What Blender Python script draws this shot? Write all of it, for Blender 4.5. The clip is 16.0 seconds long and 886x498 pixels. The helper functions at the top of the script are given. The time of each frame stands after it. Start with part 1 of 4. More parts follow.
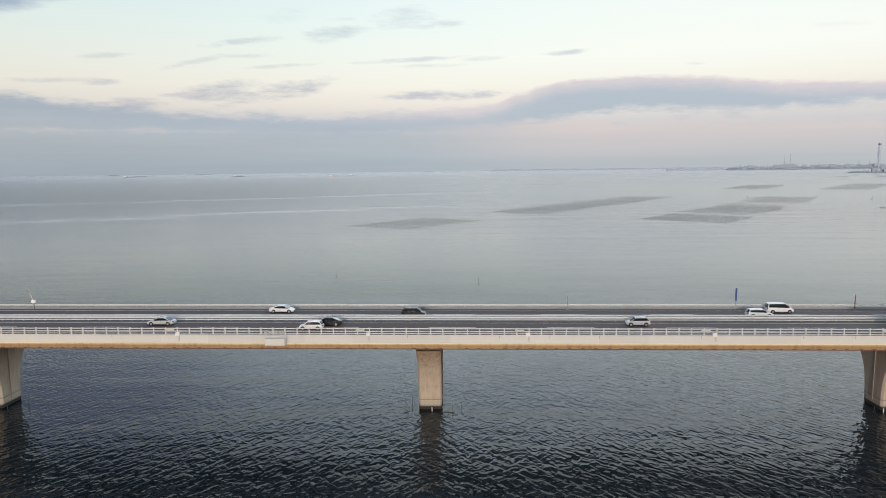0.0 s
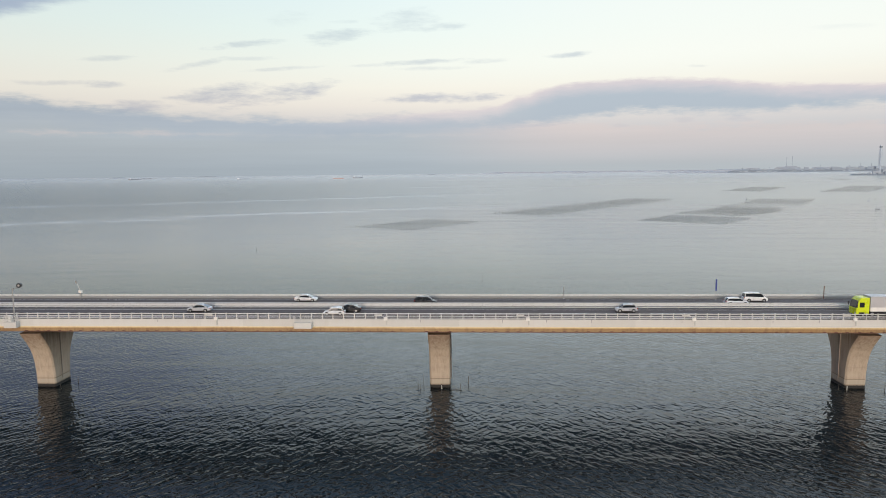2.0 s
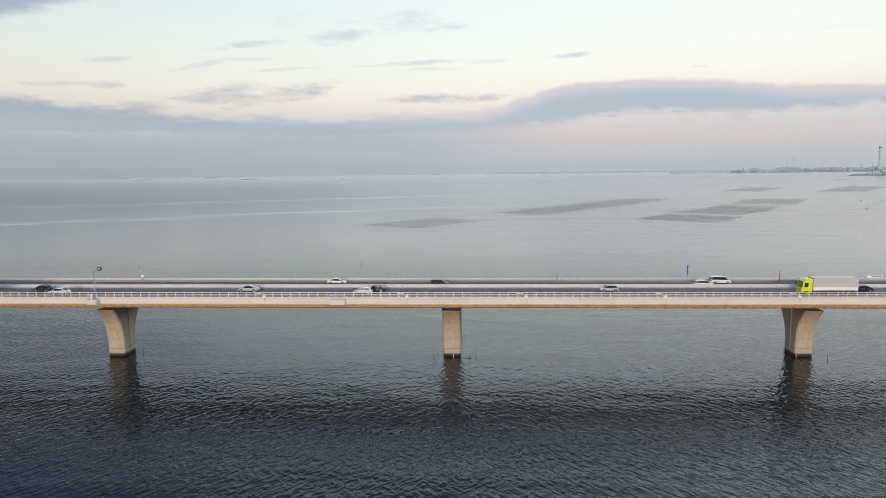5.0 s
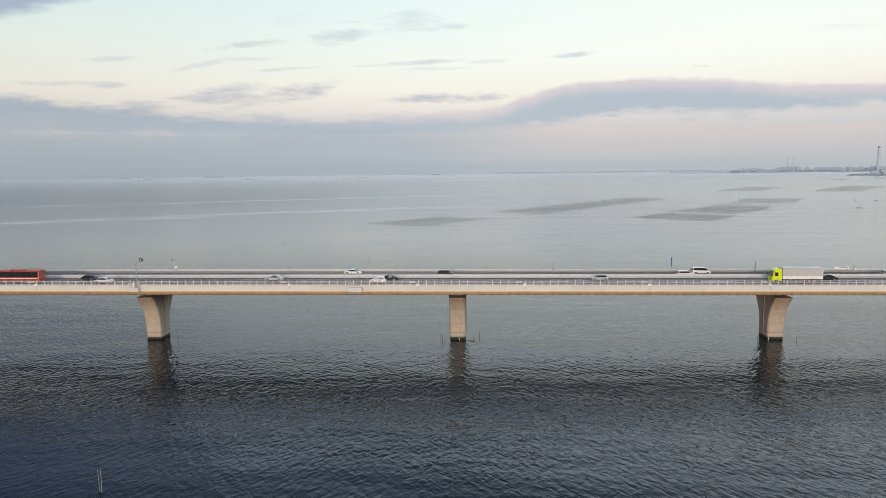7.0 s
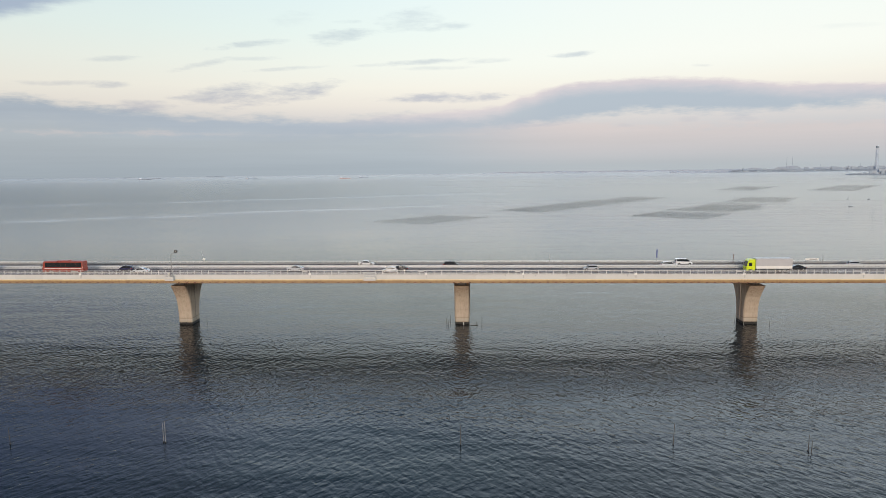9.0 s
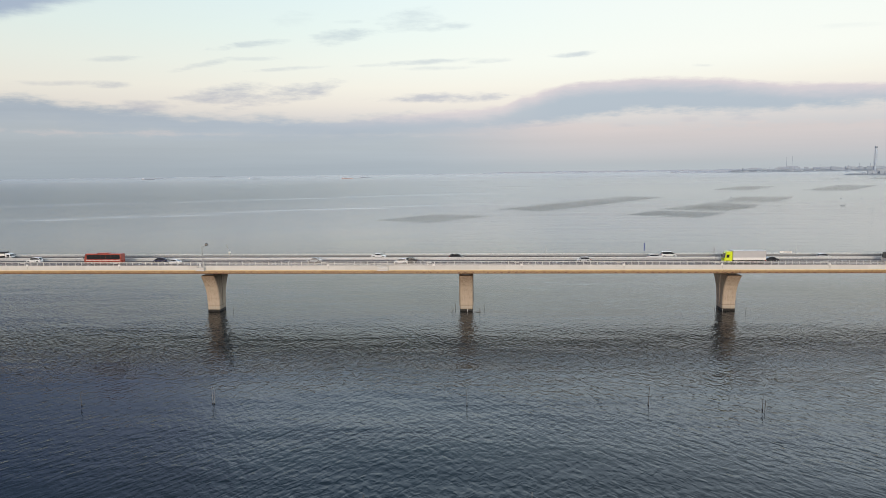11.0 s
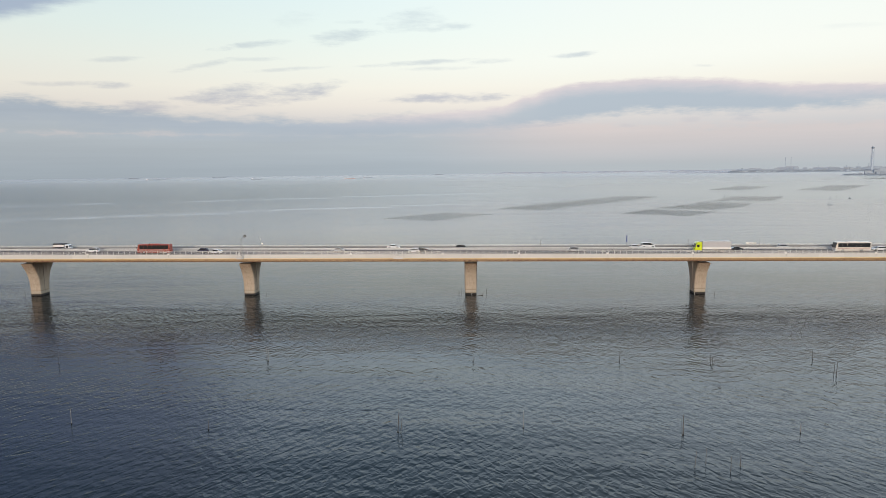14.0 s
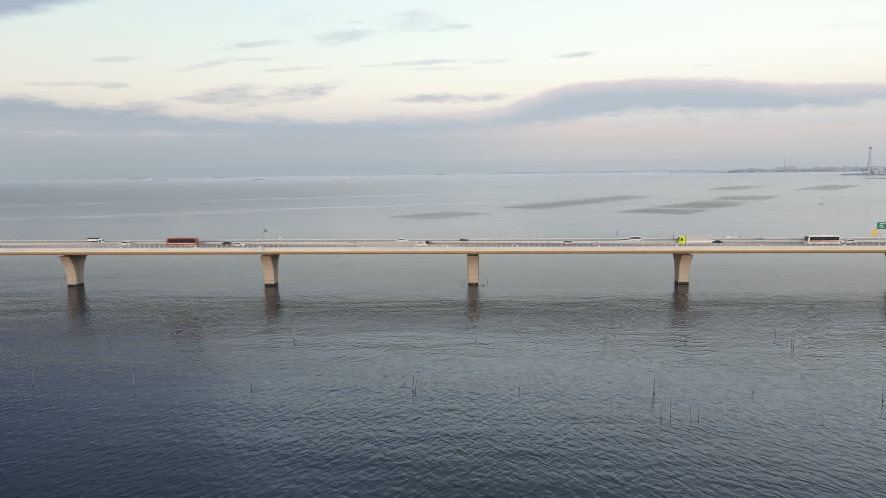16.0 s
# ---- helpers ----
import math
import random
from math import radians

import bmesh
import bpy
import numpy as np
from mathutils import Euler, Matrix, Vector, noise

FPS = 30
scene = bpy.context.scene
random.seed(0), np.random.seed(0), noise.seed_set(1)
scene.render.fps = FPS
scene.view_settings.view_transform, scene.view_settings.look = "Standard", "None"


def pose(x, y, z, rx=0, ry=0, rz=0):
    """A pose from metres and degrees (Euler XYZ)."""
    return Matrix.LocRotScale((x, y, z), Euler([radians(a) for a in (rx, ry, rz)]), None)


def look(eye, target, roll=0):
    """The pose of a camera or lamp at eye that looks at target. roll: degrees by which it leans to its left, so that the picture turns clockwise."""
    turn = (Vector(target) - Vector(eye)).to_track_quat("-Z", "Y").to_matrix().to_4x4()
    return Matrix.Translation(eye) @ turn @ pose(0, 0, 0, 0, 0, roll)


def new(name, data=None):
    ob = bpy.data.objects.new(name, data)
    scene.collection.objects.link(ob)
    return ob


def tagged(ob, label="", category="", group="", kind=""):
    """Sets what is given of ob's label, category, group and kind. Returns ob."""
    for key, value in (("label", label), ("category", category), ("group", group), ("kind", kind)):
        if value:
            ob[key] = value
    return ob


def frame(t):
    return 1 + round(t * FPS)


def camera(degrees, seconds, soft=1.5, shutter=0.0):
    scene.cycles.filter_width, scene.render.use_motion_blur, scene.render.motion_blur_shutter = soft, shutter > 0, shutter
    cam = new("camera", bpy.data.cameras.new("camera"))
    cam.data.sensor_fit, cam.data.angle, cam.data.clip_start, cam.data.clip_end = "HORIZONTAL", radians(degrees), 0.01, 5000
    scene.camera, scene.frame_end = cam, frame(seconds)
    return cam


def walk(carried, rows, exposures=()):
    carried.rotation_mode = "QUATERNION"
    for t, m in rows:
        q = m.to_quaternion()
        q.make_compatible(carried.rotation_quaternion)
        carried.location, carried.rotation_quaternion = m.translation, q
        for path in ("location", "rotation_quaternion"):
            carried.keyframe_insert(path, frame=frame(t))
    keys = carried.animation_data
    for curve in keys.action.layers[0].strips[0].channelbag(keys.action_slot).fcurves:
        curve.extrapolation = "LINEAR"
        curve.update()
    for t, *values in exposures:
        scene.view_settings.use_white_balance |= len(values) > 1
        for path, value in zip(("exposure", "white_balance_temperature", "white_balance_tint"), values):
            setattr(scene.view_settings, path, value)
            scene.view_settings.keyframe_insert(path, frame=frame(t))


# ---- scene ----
cam = camera(66.6, 16.0, soft=0.85)
PATH = [
    (0, (7.150, -115.739, 42.921), (3.164, -16.577, 30.640), -0.677),
    (0.5, (7.098, -118.673, 42.939), (2.994, -19.500, 30.785), -0.684),
    (1, (6.923, -122.060, 42.969), (2.717, -22.878, 30.914), -0.682),
    (1.5, (6.685, -125.702, 43.015), (2.401, -26.514, 31.037), -0.682),
    (2, (6.462, -129.522, 43.073), (2.113, -30.330, 31.149), -0.681),
    (2.5, (6.236, -133.420, 43.138), (1.830, -34.226, 31.253), -0.679),
    (3, (6.010, -137.357, 43.191), (1.542, -38.164, 31.328), -0.687),
    (3.5, (5.841, -141.340, 43.255), (1.304, -42.148, 31.400), -0.687),
    (4, (5.728, -145.430, 43.344), (1.120, -46.242, 31.488), -0.686),
    (6.5, (4.706, -166.090, 43.725), (-0.037, -66.912, 31.849), -0.696),
    (7, (4.596, -170.378, 43.835), (-0.200, -71.202, 31.949), -0.696),
    (7.5, (4.494, -174.687, 43.920), (-0.338, -75.515, 32.020), -0.707),
    (8, (4.382, -179.052, 43.971), (-0.474, -79.883, 32.054), -0.709),
    (8.5, (4.207, -183.485, 44.017), (-0.669, -84.319, 32.083), -0.710),
    (9, (3.990, -187.986, 44.051), (-0.909, -88.823, 32.105), -0.711),
    (11.5, (3.229, -211.596, 44.345), (-1.853, -112.440, 32.420), -0.721),
    (12, (3.054, -216.571, 44.420), (-2.060, -117.415, 32.505), -0.721),
    (12.5, (2.899, -221.624, 44.505), (-2.241, -122.468, 32.601), -0.730),
    (13, (2.757, -226.729, 44.595), (-2.406, -127.572, 32.702), -0.730),
    (13.5, (2.678, -231.897, 44.671), (-2.497, -132.742, 32.784), -0.730),
    (14, (2.600, -237.110, 44.711), (-2.585, -137.954, 32.824), -0.730),
    (14.5, (2.465, -242.325, 44.718), (-2.735, -143.171, 32.827), -0.740),
    (15, (2.339, -247.541, 44.718), (-2.884, -148.388, 32.828), -0.740),
    (15.5, (2.214, -252.776, 44.735), (-3.034, -153.622, 32.858), -0.739),
    (16, (2.147, -258.063, 44.693), (-3.129, -158.910, 32.822), -0.739),
]
walk(cam, [(t, look(eye, target, roll)) for t, eye, target, roll in PATH])

# ---------------------------------------------------------------- node helpers


def lin(r, g, b):
    """sRGB 0-255 to linear."""
    def one(c):
        c /= 255
        return c / 12.92 if c <= 0.04045 else ((c + 0.055) / 1.055) ** 2.4
    return (one(r), one(g), one(b), 1.0)


class Graph:
    """Short calls for building a node tree."""

    def __init__(self, tree):
        self.tree = tree
        tree.nodes.clear()

    def link(self, value, socket):
        if isinstance(value, bpy.types.NodeSocket):
            self.tree.links.new(value, socket)
        else:
            socket.default_value = value

    def add(self, kind):
        return self.tree.nodes.new(kind)

    def math(self, op, a, b=None, c=None, clamp=False):
        n = self.add("ShaderNodeMath")
        n.operation, n.use_clamp = op, clamp
        for i, v in enumerate((a, b, c)):
            if v is not None:
                self.link(v, n.inputs[i])
        return n.outputs[0]

    def smooth(self, x, lo, hi, to_lo=0.0, to_hi=1.0):
        n = self.add("ShaderNodeMapRange")
        n.interpolation_type = "SMOOTHSTEP"
        self.link(x, n.inputs[0])
        for i, v in enumerate((lo, hi, to_lo, to_hi)):
            self.link(v, n.inputs[i + 1])
        return n.outputs[0]

    def mix(self, f, a, b, blend="MIX"):
        n = self.add("ShaderNodeMix")
        n.data_type, n.blend_type = "RGBA", blend
        self.link(f, n.inputs[0])
        self.link(a, n.inputs[6])
        self.link(b, n.inputs[7])
        return n.outputs[2]

    def ramp(self, f, stops, mode="LINEAR"):
        n = self.add("ShaderNodeValToRGB")
        n.color_ramp.interpolation = mode
        els = n.color_ramp.elements
        while len(els) < len(stops):
            els.new(0.5)
        for e, (p, c) in zip(els, stops):
            e.position = p
            e.color = c if not isinstance(c, (int, float)) else (c, c, c, 1)
        self.link(f, n.inputs[0])
        return n.outputs[0]

    def noise(self, vec, scale, detail=3.0, rough=0.5, distortion=0.0):
        n = self.add("ShaderNodeTexNoise")
        if vec is not None:
            self.link(vec, n.inputs["Vector"])
        n.inputs["Scale"].default_value = scale
        n.inputs["Detail"].default_value = detail
        n.inputs["Roughness"].default_value = rough
        n.inputs["Distortion"].default_value = distortion
        return n.outputs["Fac"]

    def vec(self, x, y, z):
        n = self.add("ShaderNodeCombineXYZ")
        for i, v in enumerate((x, y, z)):
            self.link(v, n.inputs[i])
        return n.outputs[0]

    def split(self, v):
        n = self.add("ShaderNodeSeparateXYZ")
        self.link(v, n.inputs[0])
        return n.outputs

    def mapped(self, v, scale=(1, 1, 1), rot=(0, 0, 0), loc=(0, 0, 0)):
        n = self.add("ShaderNodeMapping")
        self.link(v, n.inputs[0])
        n.inputs["Location"].default_value = loc
        n.inputs["Rotation"].default_value = [radians(a) for a in rot]
        n.inputs["Scale"].default_value = scale
        return n.outputs[0]

    def coord(self, which="Object"):
        return self.add("ShaderNodeTexCoord").outputs[which]


# ---------------------------------------------------------------- world and sun
SUN_ELEVATION, SUN_AZIMUTH = 7.0, 188.0   # degrees; the azimuth runs clockwise from +y


def make_world():
    world = bpy.data.worlds.new("sky")
    scene.world = world
    world.use_nodes = True
    g = Graph(world.node_tree)
    x, y, z = g.split(g.coord("Generated"))
    deg = 180 / math.pi
    u = g.math("MULTIPLY", g.math("ARCTAN2", x, y), deg)
    v = g.math("MULTIPLY", g.math("ARCSINE", z), deg)

    # clear dusk sky by elevation
    stops = [(-4, (150, 158, 170)), (0, (174, 184, 193)), (1.2, (181, 189, 197)), (2.6, (194, 197, 203)), (3.8, (212, 208, 209)),
             (5.2, (235, 228, 220)), (6.6, (243, 239, 228)), (8.6, (240, 244, 235)), (11, (233, 245, 240)), (13.5, (227, 243, 243)),
             (17, (225, 239, 246)), (23, (196, 218, 240)), (32, (160, 187, 217)), (48, (116, 146, 192)), (90, (118, 138, 168))]
    base = g.ramp(g.math("DIVIDE", g.math("ADD", v, 4.0), 94.0), [((a + 4) / 94, lin(*c)) for a, c in stops])

    # the clear part is whiter and warmer on the side away from the cloud mass
    base = g.mix(g.math("MULTIPLY", g.smooth(u, -20.0, 22.0, 0.0, 0.6), g.math("MULTIPLY", g.smooth(v, 6.0, 9.0), g.smooth(v, 13.0, 18.0, 1.0, 0.0))), base, lin(250, 250, 243))

    # streaky noise in angle space
    p = g.vec(u, g.math("MULTIPLY", v, 4.2), 0.0)
    n1 = g.math("SUBTRACT", g.noise(p, 0.075, 5.0, 0.55), 0.5)
    n2 = g.math("SUBTRACT", g.noise(p, 0.33, 5.0, 0.6), 0.5)
    n3 = g.math("SUBTRACT", g.noise(g.mapped(p, loc=(40, 13, 5)), 0.9, 4.0, 0.6), 0.5)
    n4 = g.math("SUBTRACT", g.noise(g.mapped(p, loc=(7, 31, 2)), 2.3, 3.0, 0.6), 0.5)
    fine = g.math("ADD", g.math("MULTIPLY", n2, 1.0), g.math("ADD", g.math("MULTIPLY", n3, 0.65), g.math("MULTIPLY", n4, 0.15)))
    soft_fine = g.math("ADD", g.math("MULTIPLY", n2, 1.1), g.math("ADD", g.math("MULTIPLY", n3, 0.6), g.math("MULTIPLY", n4, 0.1)))
    ragged = g.math("ADD", g.math("MULTIPLY", n1, 0.9), g.math("ADD", g.math("MULTIPLY", n2, 0.9), g.math("MULTIPLY", n3, 0.35)))

    un = g.math("DIVIDE", g.math("ADD", u, 45.0), 90.0, clamp=True)

    def along(points):
        """A value by azimuth; the ramp holds it divided by ten."""
        return g.math("MULTIPLY", g.ramp(un, [((a + 45) / 90, b / 10) for a, b in points], "EASE"), 10.0)

    # low haze bank that fills the sky above the horizon
    haze_top = along([(-45, 5.0), (-35.4, 5.45), (-32.6, 5.55), (-31.4, 5.2), (-28.6, 4.95), (-24.3, 4.5), (-18.0, 4.4), (-13.5, 4.15), (-9.4, 4.3), (-5.1, 4.5),
                      (2.9, 4.1), (12, 3.5), (20.5, 3.3), (30.3, 3.1), (45, 3.2)])
    edge = g.math("ADD", g.math("SUBTRACT", haze_top, v), g.math("ADD", g.math("MULTIPLY", fine, 0.8), g.math("MULTIPLY", n2, 0.9)))
    haze = g.smooth(edge, -0.3, 0.75)
    haze_l = g.ramp(g.math("DIVIDE", v, 6.0, clamp=True), [(0.0, lin(170, 181, 190)), (0.3, lin(175, 185, 194)), (0.62, lin(181, 190, 199)), (1.0, lin(177, 189, 202))])
    haze_r = g.ramp(g.math("DIVIDE", v, 6.0, clamp=True), [(0.0, lin(184, 190, 194)), (0.22, lin(201, 196, 198)), (0.5, lin(215, 202, 201)), (1.0, lin(226, 210, 207))])
    # bluer upper rolls and a broken paler streak inside the bank
    roll = g.math("MULTIPLY", g.smooth(edge, 0.0, 0.5), g.smooth(edge, 0.6, 2.6, 1.0, 0.0))
    haze_l = g.mix(g.math("MULTIPLY", roll, 0.75), haze_l, lin(168, 181, 198))
    streak = g.noise(g.vec(g.math("MULTIPLY", u, 0.3), g.math("MULTIPLY", v, 8.0), 3.0), 0.12, 4.0, 0.6)
    sk = g.math("ADD", 0.88, g.math("MULTIPLY", streak, 0.24))
    haze_l = g.mix(1.0, haze_l, g.vec(sk, sk, g.math("ADD", 0.03, g.math("MULTIPLY", sk, 0.97))), "MULTIPLY")
    haze_r = g.mix(0.7, haze_r, g.mix(1.0, haze_r, g.vec(sk, sk, sk), "MULTIPLY"))
    gap = g.math("SUBTRACT", g.math("ADD", 0.32, g.math("MULTIPLY", fine, 0.9)), g.math("ABSOLUTE", g.math("SUBTRACT", v, g.math("ADD", 2.75, g.math("MULTIPLY", u, -0.006)))))
    gap = g.math("MULTIPLY", g.smooth(gap, 0.05, 0.5), g.ramp(un, [(0.08, 0.75), (0.2, 0.7), (0.32, 0.12), (0.5, 0.25), (0.7, 0.0)], "EASE"))
    haze_l = g.mix(gap, haze_l, lin(208, 202, 205))
    side = g.ramp(un, [(0.42, 0.0), (0.62, 1.0)], "EASE")
    sky = g.mix(g.math("MULTIPLY", haze, g.math("SUBTRACT", 0.93, g.math("MULTIPLY", side, 0.25))), base, g.mix(side, haze_l, haze_r))

    # long bank of cloud over the bay
    top = along([(-45, 3.0), (-13.1, 3.8), (-6.5, 4.6), (-0.4, 4.9), (1.9, 5.15), (4.3, 6.0), (6.1, 6.45), (7.5, 6.8), (9.7, 6.95), (14.1, 7.0), (18.7, 6.75), (21.5, 6.4), (24.2, 6.0), (30.1, 5.7), (45, 6.0)])
    bottom = along([(-45, 3.0), (-13.1, 3.3), (-2.8, 3.1), (1.9, 3.2), (5.7, 3.5), (7.5, 3.7), (11.1, 4.0), (12.4, 4.25), (16.3, 4.2), (18.8, 3.95), (21.6, 3.85), (26.1, 3.95), (30.2, 4.1), (45, 4.4)])
    up = g.math("ADD", g.math("SUBTRACT", top, v), g.math("MULTIPLY", fine, 0.55))
    down = g.math("ADD", g.math("SUBTRACT", v, bottom), g.math("MULTIPLY", fine, 1.1))
    bank = g.math("MULTIPLY", g.smooth(up, -0.05, 0.4), g.smooth(down, -0.3, 0.6))
    bank = g.math("MULTIPLY", bank, g.ramp(un, [(0.32, 0.0), (0.5, 0.8), (0.58, 1.0)], "EASE"))
    depth = g.smooth(up, 0.0, 1.5)
    bank_colour = g.mix(depth, lin(216, 205, 210), lin(172, 184, 198))
    sky = g.mix(g.math("MULTIPLY", bank, 0.95), sky, bank_colour)

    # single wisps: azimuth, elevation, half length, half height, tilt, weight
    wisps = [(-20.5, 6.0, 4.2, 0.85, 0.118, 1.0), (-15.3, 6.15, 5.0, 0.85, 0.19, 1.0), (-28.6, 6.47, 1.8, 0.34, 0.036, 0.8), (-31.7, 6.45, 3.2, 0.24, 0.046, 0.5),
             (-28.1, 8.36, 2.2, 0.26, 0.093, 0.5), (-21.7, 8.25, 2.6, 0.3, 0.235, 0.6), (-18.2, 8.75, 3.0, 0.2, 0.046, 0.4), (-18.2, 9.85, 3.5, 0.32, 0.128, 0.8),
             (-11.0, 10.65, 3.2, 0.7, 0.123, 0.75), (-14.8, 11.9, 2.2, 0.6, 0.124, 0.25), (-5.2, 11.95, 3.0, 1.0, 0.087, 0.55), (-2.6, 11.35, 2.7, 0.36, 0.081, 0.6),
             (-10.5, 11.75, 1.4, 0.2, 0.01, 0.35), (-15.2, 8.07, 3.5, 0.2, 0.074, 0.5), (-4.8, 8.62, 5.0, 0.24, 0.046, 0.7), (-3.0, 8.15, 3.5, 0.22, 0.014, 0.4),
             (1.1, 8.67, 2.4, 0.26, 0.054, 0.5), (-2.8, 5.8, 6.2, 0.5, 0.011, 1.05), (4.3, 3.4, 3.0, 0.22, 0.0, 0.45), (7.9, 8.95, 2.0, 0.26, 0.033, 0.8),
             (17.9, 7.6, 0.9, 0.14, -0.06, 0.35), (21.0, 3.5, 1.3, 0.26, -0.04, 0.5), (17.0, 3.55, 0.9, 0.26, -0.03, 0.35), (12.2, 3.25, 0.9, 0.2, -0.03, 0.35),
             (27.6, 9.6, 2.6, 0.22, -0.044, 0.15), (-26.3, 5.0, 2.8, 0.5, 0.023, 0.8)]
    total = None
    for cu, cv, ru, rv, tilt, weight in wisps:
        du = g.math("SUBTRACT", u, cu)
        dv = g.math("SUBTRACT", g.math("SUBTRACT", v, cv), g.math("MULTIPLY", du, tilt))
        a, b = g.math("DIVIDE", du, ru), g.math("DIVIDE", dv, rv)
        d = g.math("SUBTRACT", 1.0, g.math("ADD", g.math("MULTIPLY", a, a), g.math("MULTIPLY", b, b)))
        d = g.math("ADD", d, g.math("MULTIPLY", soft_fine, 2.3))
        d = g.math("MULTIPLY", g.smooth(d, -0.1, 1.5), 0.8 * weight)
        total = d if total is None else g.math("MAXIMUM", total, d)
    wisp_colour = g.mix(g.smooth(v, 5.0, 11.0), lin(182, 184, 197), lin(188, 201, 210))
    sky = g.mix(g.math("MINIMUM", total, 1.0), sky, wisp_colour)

    corner = g.math("ADD", g.math("SUBTRACT", v, g.math("ADD", 10.1, g.math("MULTIPLY", g.math("ADD", u, 35.3), 0.33))), g.math("MULTIPLY", fine, 0.7))
    corner = g.math("MULTIPLY", g.smooth(corner, 0.0, 1.1), g.smooth(u, -18.0, -26.0, 0.0, 0.9))
    sky = g.mix(corner, sky, lin(166, 180, 203))

    # a large grey cloud mass that hangs overhead to one side
    mass = g.smooth(g.math("ADD", g.math("MULTIPLY", u, -0.09), g.math("ADD", g.math("MULTIPLY", v, 0.03), g.math("MULTIPLY", ragged, 0.9))), 2.6, 5.0)
    mass = g.math("MULTIPLY", mass, g.smooth(v, 11.5, 16.0, 0.0, 0.92))
    sky = g.mix(mass, sky, lin(120, 142, 178))

    # unseen brightening overhead on the other side, added to lift the water's reflection
    bright = g.math("MULTIPLY", g.smooth(u, -12.0, 25.0), g.smooth(v, 13.5, 24.0, 0.0, 0.6))
    sky = g.mix(bright, sky, (0.90, 1.0, 1.1, 1))

    # thin veil that goes on over the rest of the sky
    veil = g.math("MULTIPLY", g.smooth(ragged, 0.05, 0.6), g.smooth(v, 8.0, 25.0, 0.0, 0.4))
    sky = g.mix(veil, sky, lin(205, 212, 222))

    # unseen bright belt above the low clouds, added for the water, fading towards one side
    belt = g.math("MULTIPLY", g.smooth(v, 13.3, 16.0), g.smooth(v, 16.0, 37.5, 1.85, 0.0))
    lift = g.math("MULTIPLY", g.math("ADD", 1.0, g.math("MULTIPLY", belt, g.smooth(u, -60.0, 2.0))), g.smooth(u, -42.0, 2.0, 0.91, 1.04))
    cool = g.math("ADD", lift, g.math("MULTIPLY", belt, g.smooth(u, 0.0, -32.0, 0.0, 0.13)))
    sky = g.mix(1.0, sky, g.vec(lift, lift, cool), "MULTIPLY")

    # warm glow round the low sun behind the viewer
    su, se = radians(SUN_AZIMUTH), radians(SUN_ELEVATION)
    sx, sy, sz = math.sin(su) * math.cos(se), math.cos(su) * math.cos(se), math.sin(se)
    dot = g.math("ADD", g.math("MULTIPLY", x, sx), g.math("ADD", g.math("MULTIPLY", y, sy), g.math("MULTIPLY", z, sz)))
    glow = g.math("POWER", g.math("MAXIMUM", dot, 0.0), 6.0)
    sky = g.mix(glow, sky, g.mix(0.5, (1.5, 0.95, 0.5, 1), sky), "MIX")

    nishita = g.add("ShaderNodeTexSky")
    nishita.sky_type, nishita.sun_disc = "NISHITA", False
    nishita.sun_elevation, nishita.sun_rotation = se, su
    nishita.dust_density = 2.0
    air = g.add("ShaderNodeBackground")
    g.link(nishita.outputs[0], air.inputs[0])
    air.inputs[1].default_value = 0.012
    clouds = g.add("ShaderNodeBackground")
    g.link(sky, clouds.inputs[0])
    clouds.inputs[1].default_value = 0.96
    both = g.add("ShaderNodeAddShader")
    g.link(air.outputs[0], both.inputs[0])
    g.link(clouds.outputs[0], both.inputs[1])
    out = g.add("ShaderNodeOutputWorld")
    g.link(both.outputs[0], out.inputs[0])


make_world()
sun = new("sun", bpy.data.lights.new("sun", "SUN"))
sun.data.energy, sun.data.angle, sun.data.color = 1.75, radians(12), (1.0, 0.85, 0.72)
_a, _e = radians(SUN_AZIMUTH), radians(SUN_ELEVATION)
sun.matrix_world = look((math.sin(_a) * math.cos(_e) * 300, math.cos(_a) * math.cos(_e) * 300, math.sin(_e) * 300), (0, 0, 0))
scene.view_settings.exposure = 0.0

# ---------------------------------------------------------------- materials


def plain(name, colour, rough=0.6, metal=0.0, spread=0.12, scale=3.0, bump=0.0, fine=20.0):
    """A surface with colour that varies at two scales and, where asked, fine relief."""
    m = bpy.data.materials.new(name)
    m.use_nodes = True
    g = Graph(m.node_tree)
    b = g.add("ShaderNodeBsdfPrincipled")
    c = g.coord("Object")
    info = g.add("ShaderNodeObjectInfo")
    n = g.noise(c, scale, 4.0)
    f = g.noise(c, fine, 2.0)
    k = g.math("ADD", g.math("MULTIPLY", g.math("SUBTRACT", n, 0.5), 2 * spread), g.math("MULTIPLY", g.math("SUBTRACT", f, 0.5), spread))
    k = g.math("ADD", k, g.math("MULTIPLY", g.math("SUBTRACT", info.outputs["Random"], 0.5), spread * 0.5))
    k = g.math("ADD", k, 1.0)
    col = g.mix(1.0, (*colour, 1), g.vec(k, k, k), "MULTIPLY")
    g.link(col, b.inputs["Base Color"])
    g.link(g.math("ADD", rough, g.math("MULTIPLY", g.math("SUBTRACT", n, 0.5), 0.15)), b.inputs["Roughness"])
    b.inputs["Metallic"].default_value = metal
    if bump:
        bp = g.add("ShaderNodeBump")
        bp.inputs["Distance"].default_value = bump
        g.link(f, bp.inputs["Height"])
        g.link(bp.outputs[0], b.inputs["Normal"])
    out = g.add("ShaderNodeOutputMaterial")
    g.link(b.outputs[0], out.inputs[0])
    return m


